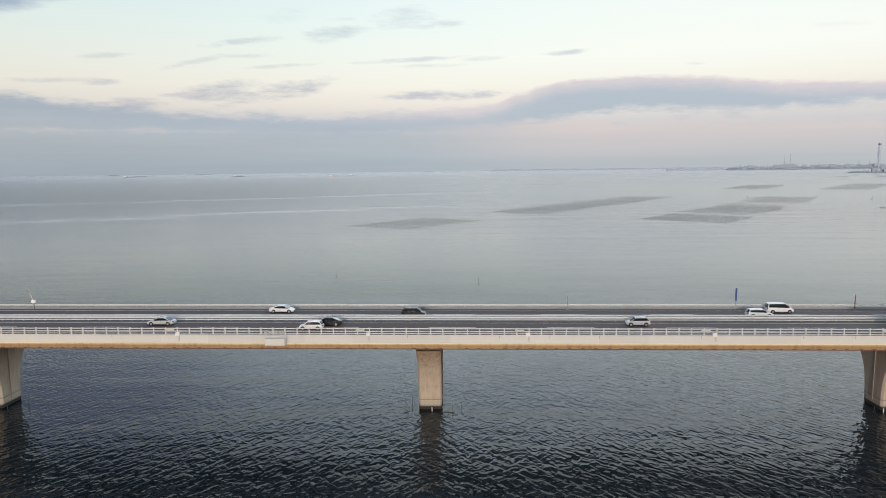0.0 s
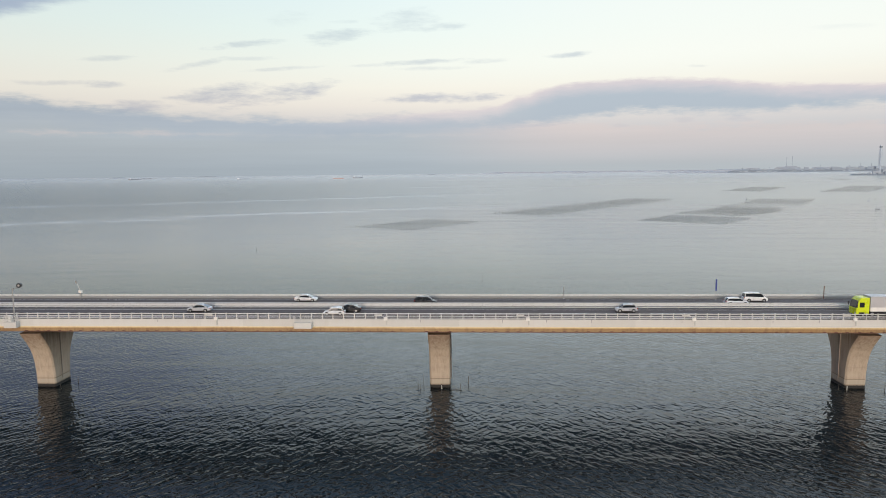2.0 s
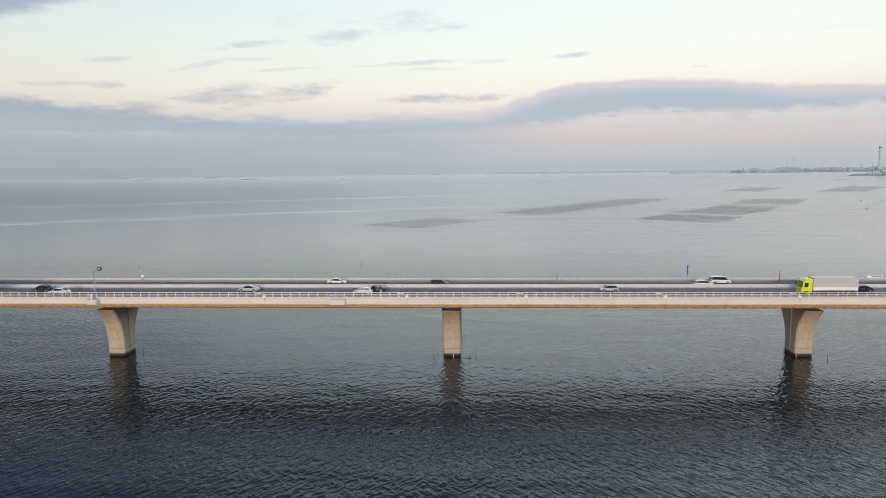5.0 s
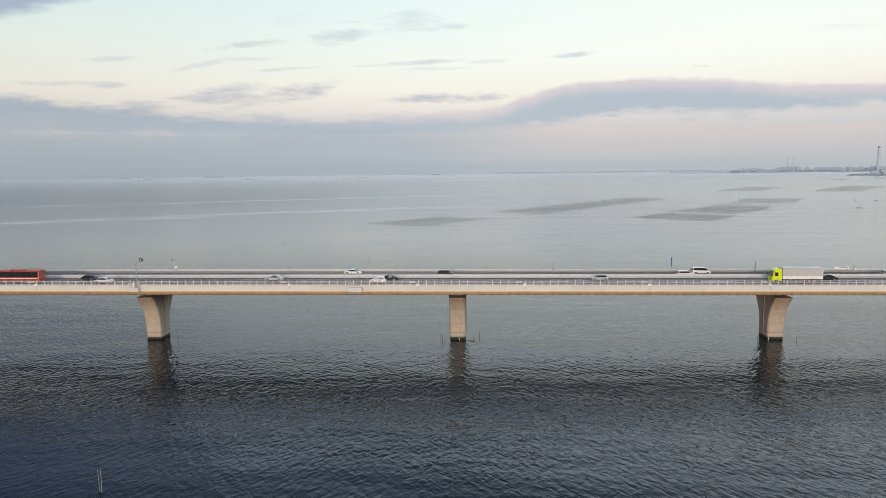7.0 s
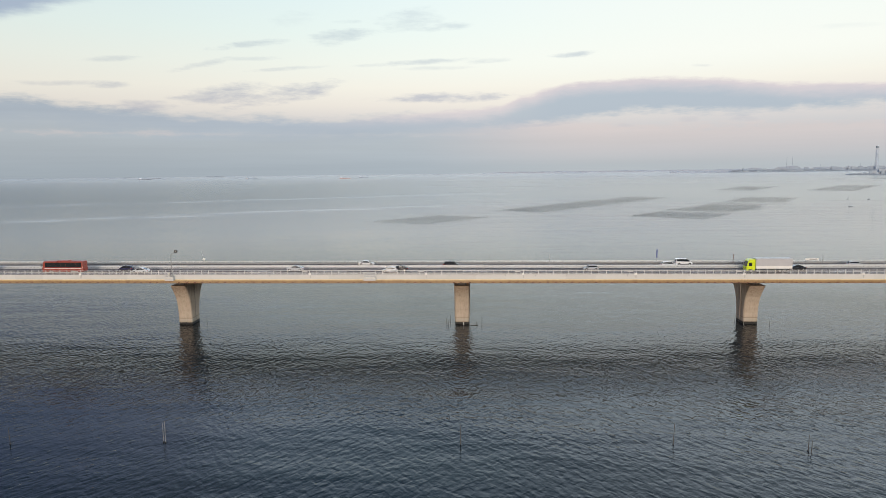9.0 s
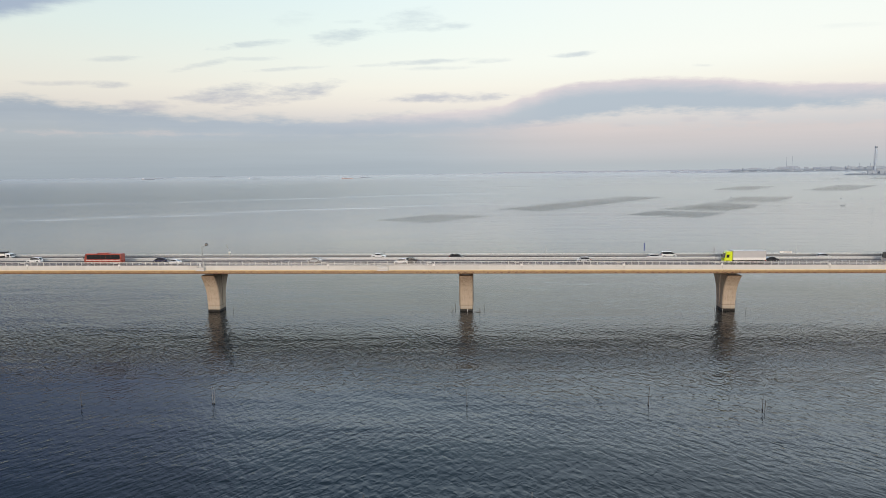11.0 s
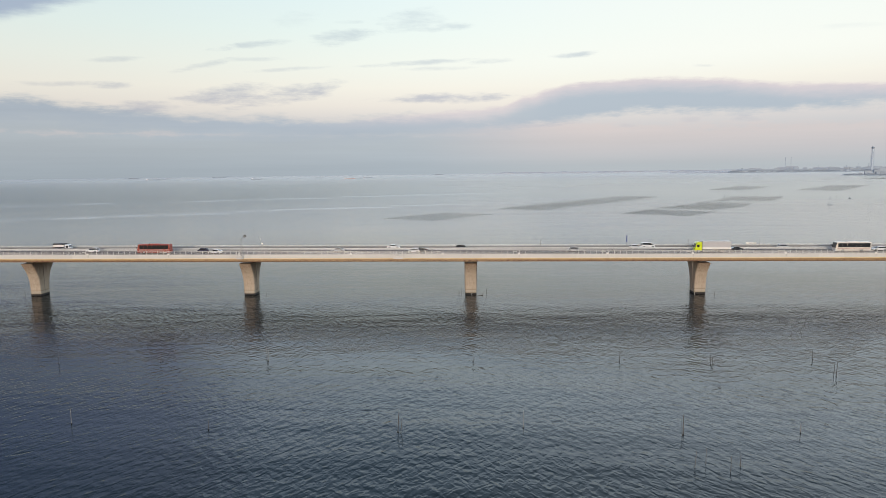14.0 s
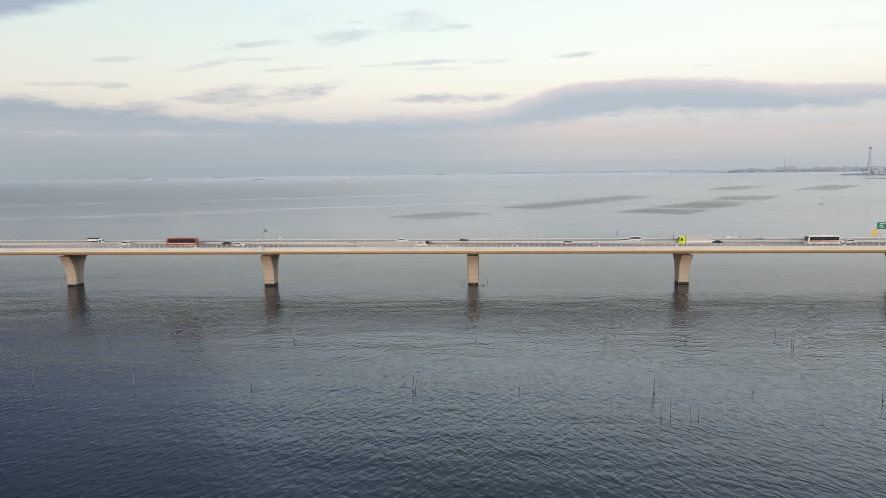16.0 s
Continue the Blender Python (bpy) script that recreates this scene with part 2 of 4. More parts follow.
def weathered(name, colour, stain, streak=0.35, rough=0.75, tide=False, seams=0.0):
    """Concrete or paint with blotches, vertical run-off streaks and, on piers, a tide mark and painted deck shade."""
    m = bpy.data.materials.new(name)
    m.use_nodes = True
    g = Graph(m.node_tree)
    b = g.add("ShaderNodeBsdfPrincipled")
    c = g.coord("Object")
    blotch = g.noise(c, 0.5, 5.0, 0.6)
    grain = g.noise(c, 7.0, 4.0, 0.6)
    runs = g.noise(g.mapped(c, scale=(2.2, 2.2, 0.12)), 1.0, 4.0, 0.6)
    amount = g.math("MULTIPLY", g.smooth(g.math("ADD", g.math("MULTIPLY", runs, 0.6), g.math("MULTIPLY", blotch, 0.4)), 0.42, 0.72), streak)
    col = g.mix(amount, (*colour, 1), (*stain, 1))
    k = g.math("ADD", 0.9, g.math("MULTIPLY", grain, 0.2))
    col = g.mix(1.0, col, g.vec(k, k, k), "MULTIPLY")
    info = g.add("ShaderNodeObjectInfo")
    r = g.math("ADD", 0.95, g.math("MULTIPLY", info.outputs["Random"], 0.1))
    col = g.mix(1.0, col, g.vec(r, r, r), "MULTIPLY")
    if tide:
        z = g.split(c)[2]
        wet = g.smooth(g.math("ADD", z, g.math("MULTIPLY", g.math("SUBTRACT", grain, 0.5), 0.6)), 0.45, 0.75, 1.0, 0.0)
        damp = g.smooth(g.math("ADD", z, g.math("MULTIPLY", g.math("SUBTRACT", blotch, 0.5), 1.4)), 0.6, 2.6, 0.35, 0.0)
        col = g.mix(damp, col, (0.13, 0.11, 0.075, 1))
        # rusty run-off from the bearings, with the deck's shade painted into it
        head = g.smooth(g.math("ADD", z, g.math("MULTIPLY", g.math("SUBTRACT", runs, 0.5), 7.0)), 8.2, 12.2, 0.0, 0.5)
        col = g.mix(head, col, (0.24, 0.145, 0.095, 1))
        # bleached band above the tide
        band = g.math("MULTIPLY", g.smooth(z, 0.75, 0.9), g.smooth(z, 1.6, 1.7, 0.4, 0.0))
        col = g.mix(band, col, (0.50, 0.46, 0.38, 1))
        joint = g.math("MULTIPLY", g.smooth(z, 1.7, 1.76), g.smooth(z, 1.84, 1.9, 0.55, 0.0))
        col = g.mix(joint, col, (0.13, 0.10, 0.075, 1))
        col = g.mix(wet, col, (0.018, 0.018, 0.016, 1))
    if seams:
        z = g.split(c)[2]
        s = g.math("ABSOLUTE", g.math("SUBTRACT", g.math("FRACT", g.math("DIVIDE", z, seams)), 0.5))
        col = g.mix(g.smooth(s, 0.485, 0.497, 0.0, 0.16), col, (*stain, 1))
    g.link(col, b.inputs["Base Color"])
    b.inputs["Roughness"].default_value = rough
    bp = g.add("ShaderNodeBump")
    bp.inputs["Distance"].default_value = 0.01
    g.link(grain, bp.inputs["Height"])
    g.link(bp.outputs[0], b.inputs["Normal"])
    out = g.add("ShaderNodeOutputMaterial")
    g.link(b.outputs[0], out.inputs[0])
    return m


def sea_water():
    m = bpy.data.materials.new("sea_water")
    m.use_nodes = True
    g = Graph(m.node_tree)
    b = g.add("ShaderNodeBsdfPrincipled")
    c = g.coord("Object")
    far_y = g.split(c)[1]
    # calmer slicks and rougher patches, drawn out along the wind
    slick = g.noise(g.mapped(c, scale=(0.0022, 0.0085, 1), rot=(0, 0, 14)), 1.0, 4.0, 0.55, 0.6)
    patch = g.noise(g.mapped(c, scale=(0.012, 0.03, 1), rot=(0, 0, 10)), 1.0, 3.0)
    rough_sea = g.math("MULTIPLY", g.smooth(slick, 0.36, 0.6, 0.55, 1.0), g.smooth(patch, 0.3, 0.7, 0.75, 1.15))
    # the bay behind the viaduct is calmer
    rough_sea = g.math("MULTIPLY", rough_sea, g.smooth(g.math("ADD", g.split(c)[1], g.math("MULTIPLY", patch, 60.0)), -10.0, 200.0, 1.0, 0.32))
    rough_sea = g.math("MULTIPLY", rough_sea, g.smooth(g.math("ADD", g.split(c)[1], g.math("MULTIPLY", patch, 50.0)), -80.0, -170.0, 1.0, 1.3))
    lee = g.math("MULTIPLY", g.smooth(far_y, 10.0, -15.0), g.smooth(far_y, -75.0, -45.0))
    rough_sea = g.math("MULTIPLY", rough_sea, g.math("ADD", 1.0, g.math("MULTIPLY", lee, 0.3)))

    def train(turn, across, lengthwise, detail, loc=(0, 0, 0)):
        """One train of short-crested waves; turn is the way of its crests."""
        p = g.mapped(g.mapped(c, rot=(0, 0, -turn)), scale=(lengthwise, across, 1), loc=loc)
        return g.noise(p, 1.0, detail, 0.45, 0.5)

    # the two trains cross; one leads on each side of the bay
    east = g.smooth(g.math("ADD", g.split(c)[0], g.math("MULTIPLY", g.math("SUBTRACT", slick, 0.5), 120.0)), -70.0, 70.0)
    lead, lag = g.math("ADD", 0.65, g.math("MULTIPLY", east, 0.5)), g.math("SUBTRACT", 1.15, g.math("MULTIPLY", east, 0.5))
    open_water = g.smooth(g.math("ADD", far_y, g.math("MULTIPLY", patch, 40.0)), -30.0, -85.0)

    def crossing(across, lengthwise, height, loc, turn):
        a = g.math("MULTIPLY", train(turn, across, lengthwise, 1.5, loc), lag)
        b = g.math("MULTIPLY", train(-turn, across, lengthwise, 1.5, (loc[1], loc[0], 0)), lead)
        return g.math("MULTIPLY", g.math("ADD", a, b), height)

    # short chop in the lee of the piers, longer waves where the wind has more room
    chop = g.math("MULTIPLY", crossing(1.08, 0.52, 0.162, (9, 4, 0), 54), g.smooth(open_water, 0.0, 1.0, 1.0, 0.25))
    long_chop = g.math("MULTIPLY", crossing(0.80, 0.42, 0.098, (5, 2, 0), 55), open_water)
    ripple = train(8, 2.4, 1.5, 2.0, (3, 8, 0))
    swell = g.noise(g.mapped(c, scale=(0.035, 0.09, 1), rot=(0, 0, 22)), 1.0, 2.0)
    h = g.math("ADD", g.math("ADD", chop, long_chop), g.math("ADD", g.math("MULTIPLY", ripple, g.smooth(open_water, 0.0, 1.0, 0.014, 0.008)), g.math("MULTIPLY", swell, g.smooth(open_water, 0.0, 1.0, 0.45, 0.24))))
    h = g.math("MULTIPLY", h, rough_sea)
    # longer, flatter wave groups out on the open bay
    for length, slope, y0, y1 in ((26.0, 0.022, 120.0, 500.0), (90.0, 0.024, 500.0, 1300.0), (330.0, 0.02, 1500.0, 3000.0)):
        group = g.noise(g.mapped(c, scale=(0.22 / length, 1.0 / length, 1), rot=(0, 0, 9), loc=(length, 3, 0)), 1.0, 2.0, 0.5, 0.4)
        h = g.math("ADD", h, g.math("MULTIPLY", group, g.smooth(far_y, y0, y1, 0.0, slope * length)))
    bp = g.add("ShaderNodeBump")
    bp.inputs["Strength"].default_value = 1.0
    bp.inputs["Distance"].default_value = 1.0
    g.link(h, bp.inputs["Height"])
    g.link(bp.outputs[0], b.inputs["Normal"])
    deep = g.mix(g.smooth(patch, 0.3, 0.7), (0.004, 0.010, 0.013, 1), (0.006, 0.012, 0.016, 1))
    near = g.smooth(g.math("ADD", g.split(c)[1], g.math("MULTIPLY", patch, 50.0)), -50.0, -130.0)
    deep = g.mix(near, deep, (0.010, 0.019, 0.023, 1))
    # distance haze and sky sheen painted in: dark at left, paler to the right
    bay_haze = g.mix(g.smooth(g.split(c)[0], -450.0, 80.0), (0.015, 0.057, 0.086, 1), (0.205, 0.26, 0.285, 1))
    deep = g.mix(g.smooth(far_y, 0.0, 300.0), deep, bay_haze)
    # silt over the tidal flats behind the viaduct, with distance haze painted in
    flats = g.math("ADD", g.split(c)[1], g.math("MULTIPLY", g.math("ADD", patch, slick), 120.0))
    flats = g.math("MULTIPLY", g.smooth(flats, 70.0, 330.0), g.smooth(g.split(c)[0], -250.0, 420.0, 0.0, 1.0))
    deep = g.mix(flats, deep, (0.35, 0.355, 0.305, 1))
    # base colour pales with distance, standing in for haze and horizon sheen
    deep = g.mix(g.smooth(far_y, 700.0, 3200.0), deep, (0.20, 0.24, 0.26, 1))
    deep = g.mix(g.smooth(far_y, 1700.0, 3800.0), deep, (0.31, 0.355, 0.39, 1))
    # long thin pale lines across the left of the bay
    sx, sy, _ = g.split(c)
    off = g.math("ADD", g.math("ADD", sy, g.math("MULTIPLY", sx, -0.447)), g.math("ADD", g.math("MULTIPLY", slick, 90.0), g.math("MULTIPLY", patch, 30.0)))
    lines = None
    for at, width, weight in ((668.0, 46.0, 0.5), (1010.0, 60.0, 0.38), (1500.0, 110.0, 0.15), (2300.0, 200.0, 0.15)):
        d = g.math("ABSOLUTE", g.math("SUBTRACT", off, at))
        d = g.math("MULTIPLY", g.smooth(d, 0.0, width, 1.0, 0.0), weight)
        lines = d if lines is None else g.math("MAXIMUM", lines, d)
    lines = g.math("MULTIPLY", lines, g.math("MULTIPLY", g.smooth(sx, 150.0, -150.0), g.smooth(patch, 0.35, 0.62, 0.15, 1.0)))
    deep = g.mix(lines, deep, (0.60, 0.63, 0.65, 1))
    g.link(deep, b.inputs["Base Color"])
    g.link(g.smooth(sy, 0.0, 900.0, 0.07, 0.2), b.inputs["Roughness"])
    b.inputs["IOR"].default_value = 1.175
    out = g.add("ShaderNodeOutputMaterial")
    g.link(b.outputs[0], out.inputs[0])
    return m


def pane_glass():
    m = plain("dark_glass", (0.012, 0.015, 0.018), 0.06, 0.0, 0.05)
    return m


WATER = sea_water()
CONCRETE = weathered("pier_concrete", (0.47, 0.385, 0.295), (0.22, 0.165, 0.12), 0.5, 0.8, tide=True, seams=4.2)
FASCIA = weathered("white_fascia", (0.60, 0.585, 0.545), (0.52, 0.46, 0.41), 0.16, 0.6)
OCHRE = weathered("ochre_steel_paint", (0.56, 0.41, 0.20), (0.24, 0.13, 0.06), 0.6, 0.5)
# paler ochre with low sunlight painted in, for the flange's upper edge
SUNLIT_EDGE = weathered("sunlit_flange_edge", (0.78, 0.66, 0.42), (0.50, 0.36, 0.19), 0.4, 0.5)
UMBER = weathered("brown_steel_paint", (0.35, 0.225, 0.105), (0.14, 0.08, 0.045), 0.7, 0.5)
SOFFIT = weathered("soffit_concrete", (0.30, 0.26, 0.22), (0.15, 0.12, 0.09), 0.4, 0.85)
ASPHALT = plain("asphalt", (0.098, 0.079, 0.072), 0.8, 0, 0.22, 0.35, 0.004, 40)
SHOULDER = plain("grey_median_concrete", (0.12, 0.112, 0.105), 0.85, 0, 0.2, 0.5)
PAINT = plain("road_paint", (0.66, 0.66, 0.64), 0.7, 0, 0.25, 2.0)
MEDIAN = plain("dark_median_concrete", (0.12, 0.115, 0.115), 0.9, 0, 0.25, 0.5)
PARAPET = weathered("parapet_concrete", (0.30, 0.30, 0.29), (0.22, 0.215, 0.21), 0.4, 0.8)
RAIL = plain("galvanised_rail", (0.60, 0.58, 0.54), 0.45, 0.1, 0.15, 1.0)
GUARD = plain("white_guard_beam", (0.62, 0.61, 0.58), 0.45, 0.0, 0.12, 0.6)
STEEL = plain("grey_steel", (0.34, 0.34, 0.33), 0.45, 0.5, 0.15, 2.0)
DARK = plain("dark_metal", (0.03, 0.03, 0.032), 0.5, 0.3, 0.2)
BOXWHITE = plain("white_cabinet_paint", (0.76, 0.74, 0.69), 0.5, 0, 0.1, 2.0)
PLATE = plain("pale_grey_plate", (0.50, 0.49, 0.46), 0.55, 0, 0.12, 2.0)
BLUE = plain("blue_panel", (0.03, 0.05, 0.22), 0.5, 0, 0.15)
RUST = plain("rusty_steel", (0.15, 0.07, 0.045), 0.8, 0, 0.35)
SIGNGREEN = plain("green_sign", (0.0, 0.16, 0.09), 0.5, 0, 0.1)
SIGNYELLOW = plain("yellow_sign", (0.75, 0.45, 0.06), 0.5, 0, 0.1)
BAMBOO = plain("weathered_pole", (0.075, 0.065, 0.05), 0.85, 0, 0.35)
FARM_POLE = plain("grey_farm_pole", (0.30, 0.305, 0.295), 0.85, 0, 0.3)
NET = plain("seaweed_net", (0.25, 0.26, 0.245), 0.6, 0, 0.35, 0.3)
TYRE = plain("tyre_rubber", (0.018, 0.018, 0.018), 0.85, 0, 0.1)
RIM = plain("wheel_rim", (0.45, 0.45, 0.46), 0.3, 0.8, 0.1)
GLASS = pane_glass()
LAMP_CLEAR = plain("headlamp_lens", (0.7, 0.7, 0.7), 0.15, 0, 0.05)
LAMP_RED = plain("tail_lamp_lens", (0.35, 0.015, 0.01), 0.25, 0, 0.05)
# far shore tones: aerial haze is mixed into these base colours
QUAY = plain("hazed_quay", (0.215, 0.25, 0.285), 0.9, 0, 0.25, 0.01, 0, 0.06)
SHORE = plain("hazed_shore", (0.325, 0.375, 0.43), 0.9, 0, 0.2, 0.01, 0, 0.06)
SHORE_PALE = plain("hazed_pale_buildings", (0.47, 0.53, 0.59), 0.9, 0, 0.2, 0.02, 0, 0.1)
HILL = plain("hazed_hills", (0.325, 0.375, 0.435), 0.95, 0, 0.08, 0.004, 0, 0.02)
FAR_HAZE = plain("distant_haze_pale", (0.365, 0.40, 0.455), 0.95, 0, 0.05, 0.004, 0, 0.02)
WORKS = plain("hazed_works_cladding", (0.36, 0.405, 0.455), 0.9, 0, 0.1, 0.02, 0, 0.1)
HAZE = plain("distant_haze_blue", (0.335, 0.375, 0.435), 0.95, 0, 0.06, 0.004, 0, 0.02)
SHIP_DARK = plain("ship_hull", (0.20, 0.22, 0.26), 0.8, 0, 0.2, 0.05)
SHIP_RED = plain("ship_red_hull", (0.45, 0.24, 0.18), 0.8, 0, 0.2, 0.05)
SHIP_WHITE = plain("ship_white_paint", (0.7, 0.7, 0.72), 0.7, 0, 0.1, 0.05)


def car_paint(name, colour):
    m = plain(name, colour, 0.28, 0.0, 0.04, 1.0)
    return m


WHITE_CAR = car_paint("white_car_paint", (0.74, 0.74, 0.73))
SILVER_CAR = car_paint("silver_car_paint", (0.46, 0.47, 0.48))
BLACK_CAR = car_paint("black_car_paint", (0.015, 0.016, 0.02))
NAVY_CAR = car_paint("dark_blue_car_paint", (0.02, 0.022, 0.06))
RED_COACH = car_paint("red_orange_coach_paint", (0.30, 0.055, 0.035))
CREAM_COACH = car_paint("cream_coach_paint", (0.72, 0.66, 0.58))
LIME = car_paint("lime_yellow_cab_paint", (0.62, 0.72, 0.02))
CARGO = plain("pale_cargo_panel", (0.47, 0.46, 0.46), 0.45, 0.1, 0.08, 0.8)

# ---------------------------------------------------------------- mesh helpers


def block(bm, x0, x1, y0, y1, z0, z1, bevel=0.0):
    r = bmesh.ops.create_cube(bm, size=1.0, matrix=Matrix.Translation(((x0 + x1) / 2, (y0 + y1) / 2, (z0 + z1) / 2)) @ Matrix.Diagonal((x1 - x0, y1 - y0, z1 - z0, 1)))
    if bevel:
        edges = list({e for v in r["verts"] for e in v.link_edges})
        bmesh.ops.bevel(bm, geom=edges, offset=bevel, segments=1, affect="EDGES")
    return bm


def tube(bm, p, q, r0, r1=None, sides=8):
    p, q = Vector(p), Vector(q)
    r1 = r0 if r1 is None else r1
    m = Matrix.Translation((p + q) / 2) @ (q - p).to_track_quat("Z", "Y").to_matrix().to_4x4()
    bmesh.ops.create_cone(bm, cap_ends=True, segments=sides, radius1=r0, radius2=r1, depth=(q - p).length, matrix=m)
    return bm


def loft(bm, rings, close=True):
    """Skin a row of rings that have the same number of points."""
    rows = [[bm.verts.new(p) for p in ring] for ring in rings]
    n = len(rows[0])
    for a, b in zip(rows, rows[1:]):
        for i in range(n):
            bm.faces.new((a[i], a[(i + 1) % n], b[(i + 1) % n], b[i]))
    if close:
        bm.faces.new(rows[0][::-1])
        bm.faces.new(rows[-1])
    bmesh.ops.recalc_face_normals(bm, faces=bm.faces)
    return bm


def mesh_of(bm, material, smooth=False):
    me = bpy.data.meshes.new("mesh")
    bm.to_mesh(me)
    bm.free()
    me.materials.append(material)
    if smooth:
        me.shade_smooth()
        me.set_sharp_from_angle(angle=radians(38))
    return me


def part(name, bm, material, parent, label="", smooth=False):
    ob = new(name, bm if isinstance(bm, bpy.types.Mesh) else mesh_of(bm, material, smooth))
    ob.parent = parent
    if label:
        tagged(ob, label)
    return ob


def thing(name, label, category, group="", kind="", at=None):
    ob = new(name)
    ob.empty_display_size = 0.3
    if at is not None:
        ob.matrix_world = at
    return tagged(ob, label, category, group, kind)


def B():
    return bmesh.new()


# ---------------------------------------------------------------- sea
bm = B()
vs = [bm.verts.new(p) for p in ((-5200, -1600, 0), (5200, -1600, 0), (5200, 4765, 0), (-5200, 4765, 0))]
bm.faces.new(vs)
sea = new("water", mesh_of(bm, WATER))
tagged(sea, "grey-blue choppy sea of a wide calm bay", "sea", kind="structure")

# ---------------------------------------------------------------- bridge
YC = 1.5            # centre line of the deck
FRONT, BACK = -8.6, 11.6
ROAD = 15.8
SPAN = 80.0
LENGTH = 440.0      # half length that is built
GRADE = 0.0038      # the deck falls gently along +x
DECK = Matrix.Translation((0, 0, -0.25)) @ pose(0, 0, 0, 0, math.degrees(GRADE), 0)

viaduct = thing("viaduct", "long road viaduct with white concrete fascia and ochre steel edge girder", "bridge", kind="structure", at=DECK)


def along_x(bm, y0, y1, z0, z1, half=LENGTH, step=2 * LENGTH):
    x = -half
    while x < half - 0.1:
        block(bm, x, x + step, y0, y1, z0, z1)
        x += step
    return bm


part("deck_slab", along_x(B(), FRONT + 0.25, BACK - 0.25, 14.3, ROAD - 0.02), SOFFIT, viaduct)
part("box_girder", along_x(B(), YC - 5.2, YC + 5.2, 12.5, 14.3), UMBER, viaduct, "brown painted steel box girder")
part("road_surface", along_x(B(), FRONT + 0.9, YC - 1.3, ROAD - 0.025, ROAD + 0.03), ASPHALT, viaduct, "dark grey asphalt carriageway")
part("road_surface", along_x(B(), YC + 1.3, BACK - 0.9, ROAD - 0.025, ROAD + 0.03), ASPHALT, viaduct, "dark grey asphalt carriageway")
part("median_strip", along_x(B(), YC - 1.3, YC + 1.3, ROAD - 0.025, ROAD + 0.10), MEDIAN, viaduct, "pale grey raised concrete median")
for y in (FRONT + 0.55, BACK - 0.55):
    part("kerb", along_x(B(), y - 0.30, y + 0.35, ROAD - 0.024, ROAD + 0.06), SHOULDER, viaduct, "grey concrete kerb under the railing")
for y, s in ((FRONT, 1), (BACK, -1)):
    part("edge_girder", along_x(B(), min(y + s * 0.1, y + s * 0.4), max(y + s * 0.1, y + s * 0.4), 13.50, 14.10), UMBER, viaduct, "brown steel edge girder web")
    part("edge_flange", along_x(B(), min(y - s * 0.06, y + s * 0.4), max(y - s * 0.06, y + s * 0.4), 14.10, 14.31), OCHRE, viaduct, "ochre steel upper flange")
    # cream strip stands for sunlight caught on the flange's upper edge
    part("drip_strip", along_x(B(), min(y - s * 0.09, y + s * 0.3), max(y - s * 0.09, y + s * 0.3), 14.31, 14.44), SUNLIT_EDGE, viaduct, "cream strip painted as the sunlit flange edge under the fascia")
    part("edge_flange", along_x(B(), min(y - s * 0.02, y + s * 0.4), max(y - s * 0.02, y + s * 0.4), 13.38, 13.50), RUST, viaduct, "rusty steel lower flange")

# lane lines
def lane_line(y, dashed):
    bm = B()
    x = -200.0
    while x < 200:
        w = 8.0 if dashed else 19.98
        block(bm, x, x + w, y - 0.09, y + 0.09, ROAD + 0.028, ROAD + 0.036)
        x += 20.0
    part("lane_line", bm, PAINT, viaduct, "dashed white lane line" if dashed else "solid white edge line")


for y, dashed in ((FRONT + 1.9, False), (-3.55, True), (YC - 1.75, False), (YC + 1.75, False), (6.55, True), (BACK - 1.9, False)):
    lane_line(y, dashed)


# piers
def pier(x):
    w, drop = -0.07, -0.25 - GRADE * x
    p = thing("bridge_pier", "flared beige concrete pier with a dark tide mark", "bridge pier", "piers of the viaduct", at=pose(x, YC + 0.15, 0))
    rings = []
    for z, hd, hw in ((-2.5, 2.15, 2.06), (0.0, 2.15, 2.06), (3.0, 2.25, 2.07), (5.0, 2.5, 2.08), (6.5, 2.85, 2.1), (8.0, 3.45, 2.12), (9.3, 4.25, 2.14), (10.6, 5.2, 2.16), (11.6, 6.0, 2.18), (11.9, 6.15, 2.18)):
        c, hw, hb = 0.28, hw + w, hd + 0.95
        if z > 5.0:
            z = 5.0 + (z - 5.0) * (6.9 + drop) / 6.9
        rings.append([(-hw + c, -hd, z), (hw - c, -hd, z), (hw, -hd + c, z), (hw, hb - c, z), (hw - c, hb, z), (-hw + c, hb, z), (-hw, hb - c, z), (-hw, -hd + c, z)])
    part("shaft", loft(B(), rings), CONCRETE, p)
    for y in (-3.4, 3.4):
        part("bearing_block", block(B(), -1.2, 1.2, y - 0.8, y + 0.8, 11.9 + drop, 12.5 + drop, 0.05), DARK, p, "dark bearing under the girder")
    for s in (-1, 1):
        part("drain_pipe", tube(B(), (s * 2.14, 0.1, 1.2), (s * 2.14, 0.1, 11.6 + drop), 0.09), SOFFIT, p, "dark downpipe on the pier side")
    return p


for k in range(-5, 6):
    pier(-0.05 + k * SPAN)


